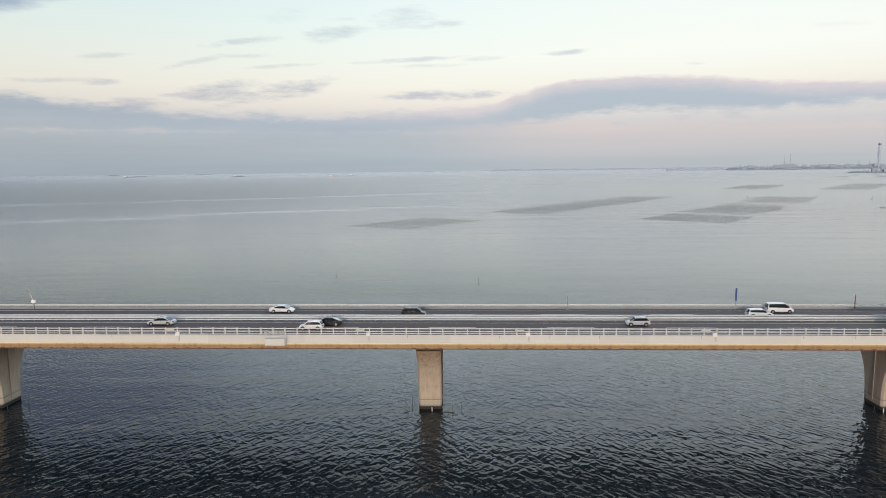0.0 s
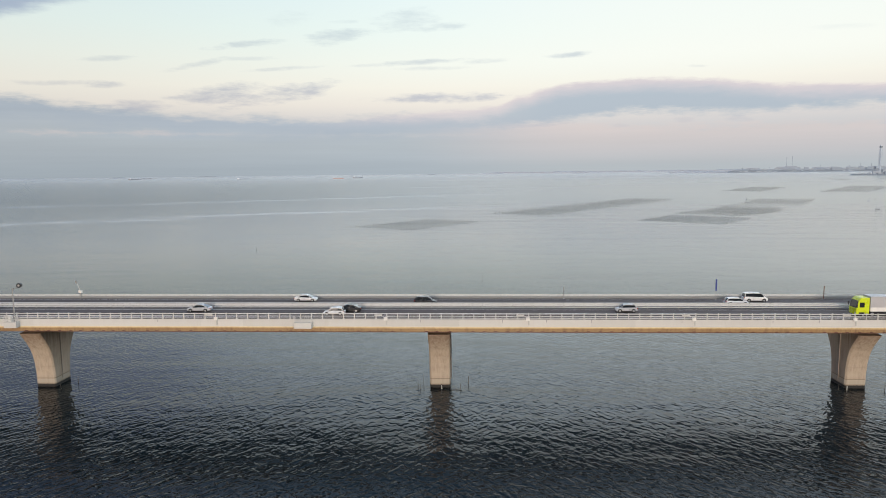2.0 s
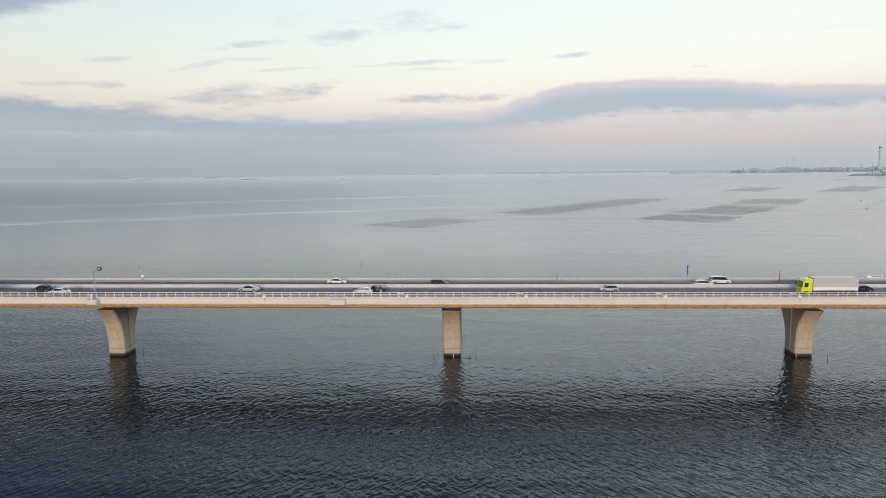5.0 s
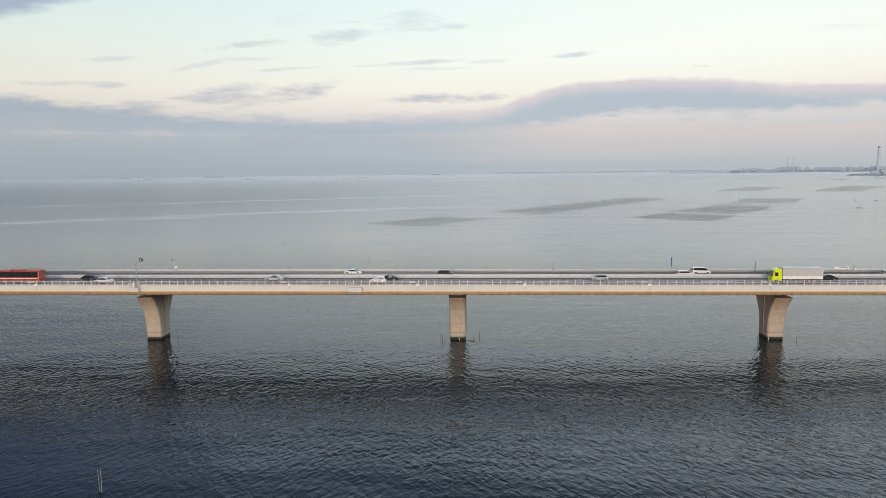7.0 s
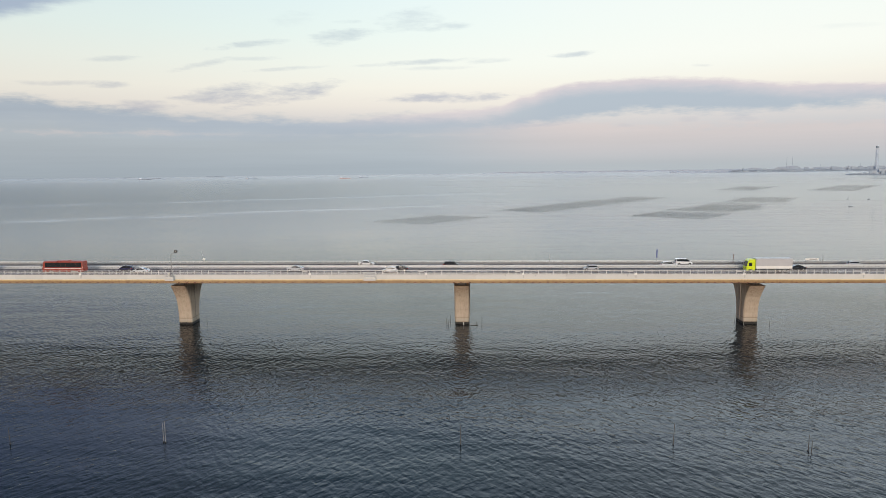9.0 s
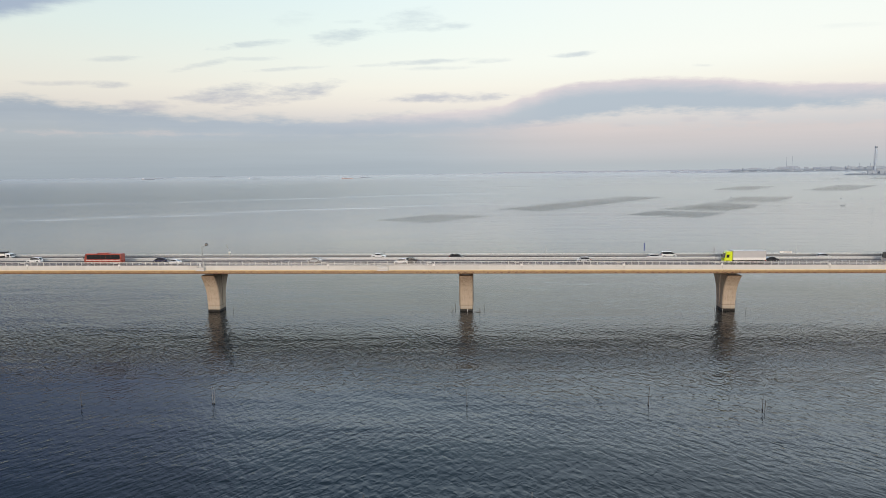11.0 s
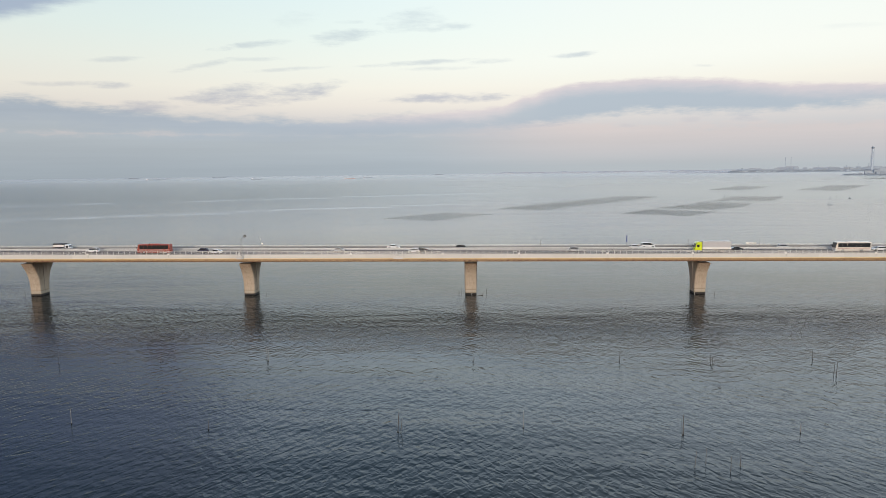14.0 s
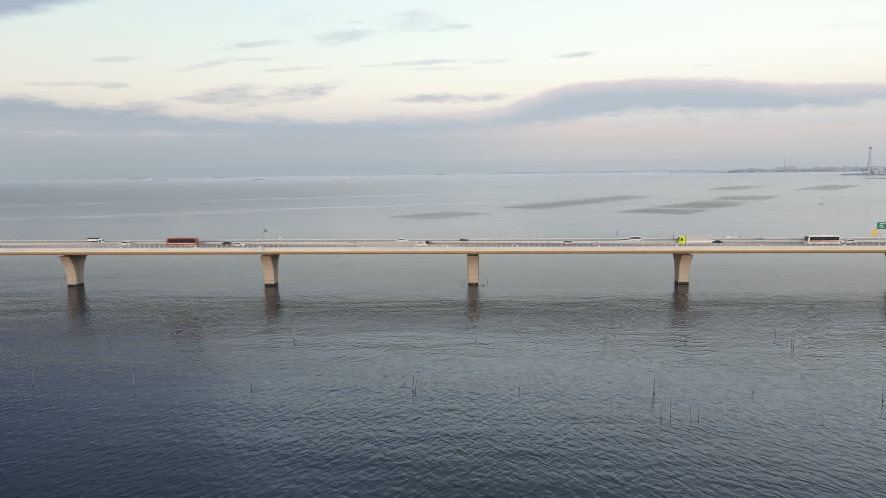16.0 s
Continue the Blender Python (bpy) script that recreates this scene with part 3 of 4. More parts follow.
# railings: three rails on posts
def railing(y, label):
    r = thing("railing", label, "railing", "railings of the viaduct", at=DECK @ pose(0, y, ROAD + 0.04))
    part("top_rail", along_x(B(), -0.07, 0.07, 0.88, 1.02), RAIL, r)
    part("middle_rail", along_x(B(), -0.04, 0.04, 0.47, 0.57), RAIL, r)
    part("lower_rail", along_x(B(), -0.04, 0.04, 0.10, 0.18), RAIL, r)
    bm = B()
    block(bm, -0.075, 0.075, -0.08, 0.08, 0.0, 1.10)
    block(bm, -0.14, 0.14, -0.12, 0.12, 0.0, 0.04)
    post = mesh_of(bm, RAIL)
    for i in range(-90, 91):
        part("post", post, RAIL, r).location = (i * 2.0 + 0.6, 0, 0)
    far = B()
    for i in list(range(-215, -90)) + list(range(91, 215)):
        block(far, i * 2.0 + 0.53, i * 2.0 + 0.67, -0.06, 0.06, 0, 1.1)
    tagged(part("far_posts", far, RAIL, r), kind="stuff")


railing(FRONT + 0.25, "pale galvanised three-bar railing on the white bridge edge")

# seaward edge: a low concrete wall with one rail on top
wall = thing("parapet", "low grey concrete parapet with two white rails", "parapet", at=DECK @ pose(0, BACK - 0.35, ROAD))
part("wall", along_x(B(), -0.16, 0.16, -0.02, 0.50), PARAPET, wall)
part("lower_rail", along_x(B(), -0.06, 0.06, 0.62, 0.72), GUARD, wall)
part("top_rail", along_x(B(), -0.07, 0.07, 0.86, 0.96), GUARD, wall)
bm = B()
block(bm, -0.05, 0.05, -0.05, 0.05, 0.50, 0.87)
post = mesh_of(bm, STEEL)
for i in range(-90, 91):
    part("post", post, STEEL, wall).location = (i * 2.0, 0, 0)


# guard beams on the median
def guard_beam(y, s):
    r = thing("guard_rail", "white steel guard rail with short posts on the median", "guard rail", "guard rails on the median", at=DECK @ pose(0, y, ROAD + 0.10))
    part("upper_beam", along_x(B(), -0.10, 0.10, 0.62, 0.84), GUARD, r)
    part("lower_beam", along_x(B(), -0.05, 0.05, 0.20, 0.34), GUARD, r)
    bm = B()
    block(bm, -0.055, 0.055, -0.055, 0.055, 0.0, 0.80)
    post = mesh_of(bm, STEEL)
    for i in range(-85, 86):
        part("post", post, STEEL, r).location = (i * 2.0 + 0.3, s * 0.05, 0)


guard_beam(YC - 0.75, 1)
guard_beam(YC + 0.75, -1)


# equipment boxes on the near edge
def edge_box(x):
    e = thing("junction_box", "small white junction box with a cable duct on the bridge fascia", "junction box", "junction boxes on the fascia", at=DECK @ pose(x, FRONT, 0))
    part("cabinet", block(B(), -0.34, 0.34, -0.22, 0.12, 15.62, 16.2, 0.04), BOXWHITE, e)
    part("duct", block(B(), 0.02, 0.30, -0.14, -0.002, 14.75, 15.62, 0.03), PLATE, e, "grey cable duct")
    part("panel", block(B(), -2.1, -0.65, 0.10, 0.15, 16.36, 16.68, 0.01), PLATE, e, "white plate fixed to the railing")


for x in (-134.5, -105.5, -41.3, -9.6, 16.4, 46.2, 74.5, 105.0, 134.0):
    edge_box(x)


def service_platform(x, pole, half=1.65):
    e = thing("service_platform", "white service balcony with a small railing on the bridge edge", "platform", "service balconies", at=DECK @ pose(x, FRONT, 0))
    part("floor_box", block(B(), -half, half, -1.15, -0.002, 14.25, 15.35, 0.04), FASCIA, e)
    rail, w = B(), half - 0.05
    for z in (15.9, 16.5):
        for a, b in (((-w, -1.1, z), (w, -1.1, z)), ((-w, -1.1, z), (-w, 0, z)), ((w, -1.1, z), (w, 0, z))):
            tube(rail, a, b, 0.04, sides=6)
    part("handrail", rail, RAIL, e)
    count = 9 if half > 1.4 else 6
    for i in range(count):
        px = -w + i * 2 * w / (count - 1)
        part("baluster", tube(B(), (px, -1.1, 15.35), (px, -1.1, 16.5), 0.035, sides=6), RAIL, e)
    for s in (-w, w):
        part("baluster", tube(B(), (s, -0.5, 15.35), (s, -0.5, 16.5), 0.035, sides=6), RAIL, e)
    if pole:
        c = thing("surveillance_camera", "grey mast with an arm and a dark camera head", "camera mast", "masts on the viaduct", at=DECK @ pose(x + 0.3, FRONT - 0.6, 15.35))
        part("mast", tube(B(), (0.4, 0, 0), (0.4, 0, 6.4), 0.13, 0.10), STEEL, c)
        part("arm", tube(B(), (0.4, 0, 6.1), (1.75, 0, 6.75), 0.07), STEEL, c)
        part("head", tube(B(), (1.9, -0.35, 6.95), (1.9, 0.25, 6.95), 0.46, 0.36, 14), DARK, c, "round dark camera housing")
        part("lens", tube(B(), (1.9, -0.40, 6.95), (1.9, -0.352, 6.95), 0.22, 0.22, 12), STEEL, c, "grey lens cover")
        part("cabinet", block(B(), -0.75, -0.2, -0.25, 0.25, 0, 1.25, 0.03), BOXWHITE, c, "white control cabinet")


service_platform(-24.8, False)
service_platform(-80.0, True, 1.2)

# expansion marks and dark brackets on the near fascia
tick = mesh_of(block(B(), -0.05, 0.05, -0.015, 0.03, 15.25, 15.74), STEEL)
for i, x in enumerate((11.8, 19.8, 27.9, 44.1, 60.2, -3.2, -52.4, 68.3)):
    part("joint_gap", tick, DARK, viaduct).location = (x, FRONT, 0)
bracket = mesh_of(block(B(), -0.26, 0.26, 0.02, 0.12, 13.51, 13.64, 0.02), RUST)
random.seed(5)
for i in range(-78, 79):
    if random.random() < 0.8:
        part("bracket", bracket, DARK, viaduct).location = (i * 2.1 + random.uniform(-0.2, 0.2), FRONT, 0)

# fascia panels, the nearest as single pieces
panel = mesh_of(block(B(), 0.006, 7.994, 0, 0.25, 14.445, 15.78), FASCIA)
for i in range(-23, 23):
    part("fascia_panel", panel, FASCIA, viaduct).location = (i * 8.0 + 3.8, FRONT, 0)
bm = B()
for i in list(range(-55, -23)) + list(range(23, 55)):
    block(bm, i * 8.0 + 3.806, i * 8.0 + 11.794, FRONT, FRONT + 0.25, 14.445, 15.78)
tagged(part("far_panels", bm, FASCIA, viaduct), kind="stuff")
part("back_fascia", along_x(B(), BACK - 0.25, BACK, 14.445, 15.78), FASCIA, viaduct)

# posts, masts and signs along the seaward edge


def slim_post(x, height, material, label):
    p = thing("marker_post", label, "post", "posts along the seaward edge", at=DECK @ pose(x, BACK - 0.85, ROAD + 0.06))
    part("pole", tube(B(), (0, 0, 0), (0, 0, height), 0.09), material, p)
    part("base_plate", block(B(), -0.2, 0.2, -0.2, 0.2, 0, 0.05), STEEL, p)


slim_post(25.5, 2.6, STEEL, "slim grey post beside the railing")
slim_post(78.8, 2.7, RUST, "slim rust-brown post beside the railing")
slim_post(104.3, 2.6, STEEL, "slim grey post beside the railing")

s = thing("banner_post", "narrow dark blue panel on a slim post by the railing", "sign", at=DECK @ pose(56.6, BACK - 1.6, ROAD + 0.03))
part("pole", tube(B(), (0, 0, 0), (0, 0, 4.3), 0.05), STEEL, s)
part("panel", block(B(), -0.16, 0.16, -0.10, -0.05, 1.9, 4.3, 0.01), BLUE, s, "dark blue upright panel")

s = thing("weather_mast", "white cabinet with a leaning white arm on the seaward railing", "camera mast", at=DECK @ pose(-78.6, BACK - 0.6, ROAD + 0.06))
part("cabinet", block(B(), -0.25, 0.45, -0.25, 0.25, 1.25, 1.8, 0.05), BOXWHITE, s)
part("leg", block(B(), 0.0, 0.2, -0.1, 0.1, 0, 1.25), STEEL, s)
part("arm", tube(B(), (0.0, 0, 1.8), (-0.6, 0, 3.5), 0.06), PLATE, s)
part("head", tube(B(), (-0.78, 0, 3.3), (-0.72, 0, 3.9), 0.17), STEEL, s)

s = thing("low_sign", "low white sign board on short legs by the railing", "sign", at=DECK @ pose(101.6, BACK - 0.6, ROAD + 0.06))
part("board", block(B(), -2.2, 1.6, -0.05, 0.05, 0.95, 1.45, 0.02), BOXWHITE, s)
for x in (-1.9, 1.3):
    part("leg", tube(B(), (x, 0, 0), (x, 0, 1.0), 0.05), STEEL, s)
part("lettering_bar", block(B(), -1.0, 1.2, -0.065, -0.055, 1.1, 1.3), DARK, s, "dark bar where the lettering stands")

s = thing("direction_sign", "green road sign and yellow warning board on a pale mast", "road sign", at=DECK @ pose(156.9, BACK - 0.8, ROAD + 0.06))
part("mast", tube(B(), (0.6, 0, 0), (0.6, 0, 7.0), 0.16, 0.12), RAIL, s)
part("board", block(B(), -0.7, 3.4, -0.22, -0.13, 4.2, 6.9, 0.03), SIGNGREEN, s, "green direction board")
for i, w in enumerate((2.2, 1.4, 1.8)):
    part("lettering_bar", block(B(), 0.2, 0.2 + w, -0.235, -0.225, 6.2 - i * 0.7, 6.45 - i * 0.7), PAINT, s, "white bar where the lettering stands")
part("warning_board", block(B(), -2.1, -0.6, -0.2, -0.12, 1.4, 4.0, 0.08), SIGNYELLOW, s, "yellow warning board")
part("bracket_arm", block(B(), -2.0, 0.6, -0.1, 0.0, 3.3, 3.45), RAIL, s)

# ---------------------------------------------------------------- poles in the water


def water_pole(x, y, height, lean=0.0, turn=0.0, double=False, material=None, net=True):
    material = material or BAMBOO
    label = {BAMBOO: "thin dark weathered pole standing in the sea", GREY_POLE: "thin grey pole standing in the sea", PALE_POLE: "thin pale pole standing in the sea"}[material]
    height *= 0.85
    p = thing("mooring_pole", label, "pole", "poles in the sea", at=pose(x, y, 0, 0, lean, turn))
    part("stake", tube(B(), (0, 0, -1.2), (0, 0, height), 0.06, 0.035, 6), material, p)
    if double:
        part("stake", tube(B(), (0.45, 0.1, -1.0), (0.62, 0.1, height * 0.72), 0.06, 0.04, 6), material, p)
    if net:
        part("net_float", block(B(), -0.12, 0.12, -0.12, 0.12, -0.05, 0.20, 0.05), DARK, p, "dark float at the waterline")


GREY_POLE = plain("grey_pole", (0.11, 0.11, 0.105), 0.85, 0, 0.3)
PALE_POLE = plain("pale_pole", (0.24, 0.235, 0.22), 0.8, 0, 0.2)
random.seed(11)
for x, y, h, d in ((-96.2, -87.3, 3.0, 0), (-72.3, -85.8, 3.2, 0), (1.3, -84.6, 3.8, 0), (35.0, -83.9, 4.2, 0),
                   (54.9, -86.0, 3.2, 1), (77.9, -95.0, 4.0, 1), (79.2, -82.1, 2.4, 0), (-44.6, -126.2, 2.0, 0), (-11.3, -126.7, 4.2, 1), (36.6, -127.2, 4.0, 1), (78.4, -130.5, 3.4, 0)):
    water_pole(x, y, h, random.uniform(-4, 4), random.uniform(0, 360), d)
for x, y, h in ((-46.9, -84.6, 4.2), (-47.3, -84.4, 4.0), (-92.5, -124.0, 3.6), (-70.4, -124.3, 3.2), (10.2, -124.5, 3.6), (56.2, -126.0, 2.0), (36.7, -138.1, 2.8), (34.6, -139.6, 3.0), (39.4, -140.8, 2.8), (41.5, -138.9, 2.6)):
    water_pole(x, y, h, random.uniform(-4, 4), random.uniform(0, 360), False, PALE_POLE if y > -130 else GREY_POLE, y > -130)
# poles beyond the bridge
for x, y, h in ((-165.5, 259.8, 3.5), (-109.5, 226.0, 4.0), (-45.7, 146.0, 4.6), (10.1, 125.0, 4.8), (44.3, 272.2, 4.2), (380.5, 503.0, 5.0), (469.6, 668.2, 5.0), (388.0, 506.0, 2.6)):
    water_pole(x, y, h * 0.75, random.uniform(-3, 3), random.uniform(0, 360))
# thin stakes round the pier feet
for px in (0, SPAN, -SPAN, 2 * SPAN, -2 * SPAN):
    for x, y, h in ((-4.7, 0.8, 1.6), (-3.4, 2.2, 2.4), (-3.7, -1.6, 1.5), (4.2, -2.2, 1.5), (5.5, 1.6, 2.0)):
        if px == 0 or random.random() < 0.6:
            water_pole(px + x + random.uniform(-0.3, 0.3), y, h, random.uniform(-6, 6), random.uniform(0, 360), net=False)
    if px < 0:
        continue
    if px == 0:
        r = thing("floating_boom", "thin dark boom floating beside a concrete pier", "boom", "booms at the piers", at=pose(px + 2.3, -1.9, 0))
        part("float_tube", tube(B(), (0, 0, 0.02), (2.0, -0.25, 0.02), 0.04, 0.04, 8), BAMBOO, r)
        for k in (0.9, 1.9):
            part("pin", tube(B(), (k, -0.12 * k, 0), (k + 0.05, -0.12 * k, 0.5), 0.04, 0.03, 6), BAMBOO, r)
    p = thing("white_stake", "short white stake at the foot of a concrete pier", "pole", "white stakes at the piers", at=pose(px + 0.3 * (px == 0) - 2.2 * (px > 0), -1.6, 0))
    part("stake", tube(B(), (0, 0, -1), (0, 0, 0.8), 0.07, 0.06, 8), BOXWHITE, p)


# ---------------------------------------------------------------- seaweed farms
def farm(a, b, d, rows, gap, tall, cover, thick=0.05):
    """Corner a, corner b along the short side, corner d along the long side."""
    a, b, d = Vector((*a, 0)), Vector((*b, 0)), Vector((*d, 0))
    f = thing("seaweed_farm", "field of dark poles and seaweed nets in the shallow bay", "seaweed farm", "seaweed farms in the bay", at=Matrix.Translation(a))
    short, long = b - a, d - a
    n = max(2, int(long.length / gap / 0.75))
    rng = random.Random(int(a.x * 7 + a.y))
    verts, faces = [], []

    def stick(p, h, r):
        k = len(verts)
        for z in (-0.6, h):
            for i in range(4):
                verts.append((p.x + r * math.cos(i * math.pi / 2), p.y + r * math.sin(i * math.pi / 2), z))
        for i in range(4):
            faces.append((k + i, k + (i + 1) % 4, k + 4 + (i + 1) % 4, k + 4 + i))
        faces.append((k + 4, k + 5, k + 6, k + 7))

    nverts, nfaces = [], []
    for r in range(rows):
        s0 = short * (r / (rows - 1))
        for i in range(n + 1):
            p = s0 + long * (i / n) + Vector((rng.uniform(-0.3, 0.3), rng.uniform(-0.3, 0.3), 0))
            stick(p, tall * rng.uniform(0.45, 0.75), thick)
        if r < rows - 1:
            side = short.normalized()
            for i in range(n):
                if rng.random() < 0.02:
                    continue
                p, q = s0 + long * ((i + 0.03) / n), s0 + long * ((i + 0.97) / n)
                wid = side * (short.length / (rows - 1)) * 0.42
                k = len(nverts)
                for base in (p + wid * (1 - cover), q + wid * (1 - cover), q + wid * (1 + cover), p + wid * (1 + cover)):
                    nverts.append((base.x, base.y, 0.10))
                    nverts.append((base.x, base.y, 0.02))
                nfaces += [(k, k + 2, k + 4, k + 6), (k, k + 1, k + 3, k + 2), (k + 2, k + 3, k + 5, k + 4), (k + 4, k + 5, k + 7, k + 6), (k + 6, k + 7, k + 1, k)]
    for nm, vv, ff, mat, lab in (("pole_field", verts, faces, FARM_POLE, "rows of thin grey poles"), ("net_field", nverts, nfaces, NET, "dark nets at the water surface")):
        me = bpy.data.meshes.new(nm)
        me.from_pydata(vv, [], ff)
        me.materials.append(mat)
        tagged(part(nm, me, mat, f, lab), kind="stuff")


farm((-84, 371), (-36, 341), (-31, 441), 14, 6.0, 2.7, 0.05, 0.05)
farm((25, 506), (70, 472), (214, 769), 14, 8.0, 3.2, 0.12, 0.08)
farm((138, 411), (190, 368), (180, 466), 26, 4.5, 1.4, 0.32)
farm((188, 489), (236, 447), (232, 533), 18, 4.5, 1.6, 0.12)
farm((220, 520), (262, 476), (258, 560), 16, 4.5, 1.6, 0.15)
farm((244, 548), (284, 501), (277, 601), 20, 4.5, 2.0, 0.16)
farm((296, 620), (354, 598), (359, 721), 20, 5.0, 3.2, 0.16)
farm((416, 1002), (464, 961), (535, 1179), 20, 6.0, 2.2, 0.16)
farm((542, 937), (595, 898), (722, 1181), 20, 6.0, 2.4, 0.2)
farm((968, 1722), (990, 1708), (1010, 1765), 10, 8.0, 3.0, 0.3)
farm((1090, 1745), (1140, 1715), (1210, 1850), 16, 8.0, 3.0, 0.3)

# ---------------------------------------------------------------- far shore and ships


def shore(name, x0, x1, y, heights, depth, material, label):
    bm = B()
    n = len(heights) - 1
    rings = []
    for i, h in enumerate(heights):
        x = x0 + (x1 - x0) * i / n
        rings.append([(x, y, -1), (x, y + depth * 0.06, h * 0.8), (x, y + depth * 0.3, h), (x, y + depth, -1)])
    loft(bm, rings)
    ob = new(name, mesh_of(bm, material))
    return tagged(ob, label, "shore", kind="structure")


rng = random.Random(3)
def skyline(n, low, high, turns):
    """Heights of a low uneven coast."""
    return [low + (high - low) * (0.5 + 0.25 * math.sin(i * turns / n) + 0.25 * math.sin(i * turns * 2.7 / n + 1.3)) * rng.uniform(0.85, 1.1) for i in range(n)]


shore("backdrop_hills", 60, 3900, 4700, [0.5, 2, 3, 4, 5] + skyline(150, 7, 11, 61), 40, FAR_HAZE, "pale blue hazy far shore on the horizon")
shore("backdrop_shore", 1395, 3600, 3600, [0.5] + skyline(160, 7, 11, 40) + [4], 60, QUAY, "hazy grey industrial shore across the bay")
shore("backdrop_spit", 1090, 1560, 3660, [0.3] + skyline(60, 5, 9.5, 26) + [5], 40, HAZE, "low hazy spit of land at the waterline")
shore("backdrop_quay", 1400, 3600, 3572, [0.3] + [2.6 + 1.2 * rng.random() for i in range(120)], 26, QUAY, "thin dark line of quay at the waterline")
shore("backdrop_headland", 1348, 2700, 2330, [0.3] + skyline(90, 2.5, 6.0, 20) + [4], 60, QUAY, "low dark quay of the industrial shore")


def far_building(x, y, w, h, wall, gable):
    """A plain works building; gable gives it a pitched roof."""
    t = thing("factory_building", "distant pale industrial building on the hazy shore", "building", "buildings on the far shore", at=pose(x, y + 2.2, 0, 0, 0, rng.uniform(-1, 1)))
    d = 2.2
    part("wall", block(B(), -w / 2, w / 2, -d, d, -1, h), wall, t)
    bm = B()
    if gable:
        loft(bm, [[(-w / 2 - 0.5, -d - 0.5, h), (-w / 2 - 0.5, d + 0.5, h), (-w / 2 - 0.5, 0, h + d * 0.4)], [(w / 2 + 0.5, -d - 0.5, h), (w / 2 + 0.5, d + 0.5, h), (w / 2 + 0.5, 0, h + d * 0.4)]])
    else:
        block(bm, -w / 2 - 0.4, w / 2 + 0.4, -d - 0.4, d + 0.4, h, h + 0.8)
    part("roof", bm, SHORE if wall is SHORE_PALE else wall, t)


def far_tank(x, y, r, h):
    t = thing("storage_tank", "distant pale round storage tank on the hazy shore", "tank", "tanks on the far shore", at=pose(x, y, 0))
    part("shell", tube(B(), (0, 0, -1), (0, 0, h), r, r, 16), SHORE_PALE, t)
    part("roof", tube(B(), (0, 0, h), (0, 0, h + r * 0.18), r, r * 0.15, 16), SHORE, t)


for i in range(100):
    x = 1420 + 1130 * (i + rng.random()) / 100
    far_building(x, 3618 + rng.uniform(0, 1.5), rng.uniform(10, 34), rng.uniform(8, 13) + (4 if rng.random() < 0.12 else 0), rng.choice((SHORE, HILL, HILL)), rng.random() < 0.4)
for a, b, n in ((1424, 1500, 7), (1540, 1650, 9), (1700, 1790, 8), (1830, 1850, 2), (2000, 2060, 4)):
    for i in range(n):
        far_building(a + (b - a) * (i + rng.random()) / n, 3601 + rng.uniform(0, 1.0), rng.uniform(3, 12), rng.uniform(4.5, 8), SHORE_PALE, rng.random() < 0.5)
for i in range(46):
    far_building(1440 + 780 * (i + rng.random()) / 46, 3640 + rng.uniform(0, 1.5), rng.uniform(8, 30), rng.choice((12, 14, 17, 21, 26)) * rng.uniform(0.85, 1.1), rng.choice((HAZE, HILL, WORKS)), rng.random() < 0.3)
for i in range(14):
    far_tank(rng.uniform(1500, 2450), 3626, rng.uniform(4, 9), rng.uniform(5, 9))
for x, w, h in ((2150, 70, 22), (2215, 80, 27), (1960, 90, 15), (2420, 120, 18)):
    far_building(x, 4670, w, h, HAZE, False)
for x, w, h in ((1775, 46, 12), (1812, 34, 14), (2150, 36, 20), (2205, 50, 25), (2245, 60, 22), (2120, 24, 12)):
    far_building(x, 3622 + rng.uniform(0, 1), w, h, SHORE, False)
for x, w, h in ((1392, 9, 6), (1412, 12, 8), (1430, 10, 14), (1450, 16, 7), (1474, 14, 12), (1503, 40, 13), (1545, 44, 14), (1585, 40, 18), (1632, 50, 20), (1690, 60, 18)):
    far_building(x, 2334 + rng.uniform(0, 1.5), w, h, rng.choice((SHORE, SHORE, HILL)), rng.random() < 0.4)
for x, y, w, h in ((1449, 2345, 16, 15), (1476, 2347, 22, 19), (1500, 2352, 24, 24), (1531, 2350, 30, 17), (1572, 2349, 40, 28)):
    far_building(x, y, w, h, WORKS, False)
for x, h, r in ((2147, 40, 1.4), (1700, 78, 1.0), (1730, 80, 1.0), (1467, 22, 3), (2030, 30, 1.6), (1940, 26, 1.2), (1610, 24, 0.9), (1880, 34, 1.0), (2090, 40, 1.2)):
    c = thing("chimney", "tall hazy chimney on the far industrial shore", "chimney", "chimneys on the far shore", at=pose(x, 3606, 0))
    tone = SHORE if r > 1.1 else HILL
    part("stack", tube(B(), (0, 0, 0), (0, 0, h), r, r * 0.8, 12), tone, c)
    part("top_ring", tube(B(), (0, 0, h), (0, 0, h + 2.5), r * 1.15, r * 1.15, 12), QUAY if r > 2 else tone, c)

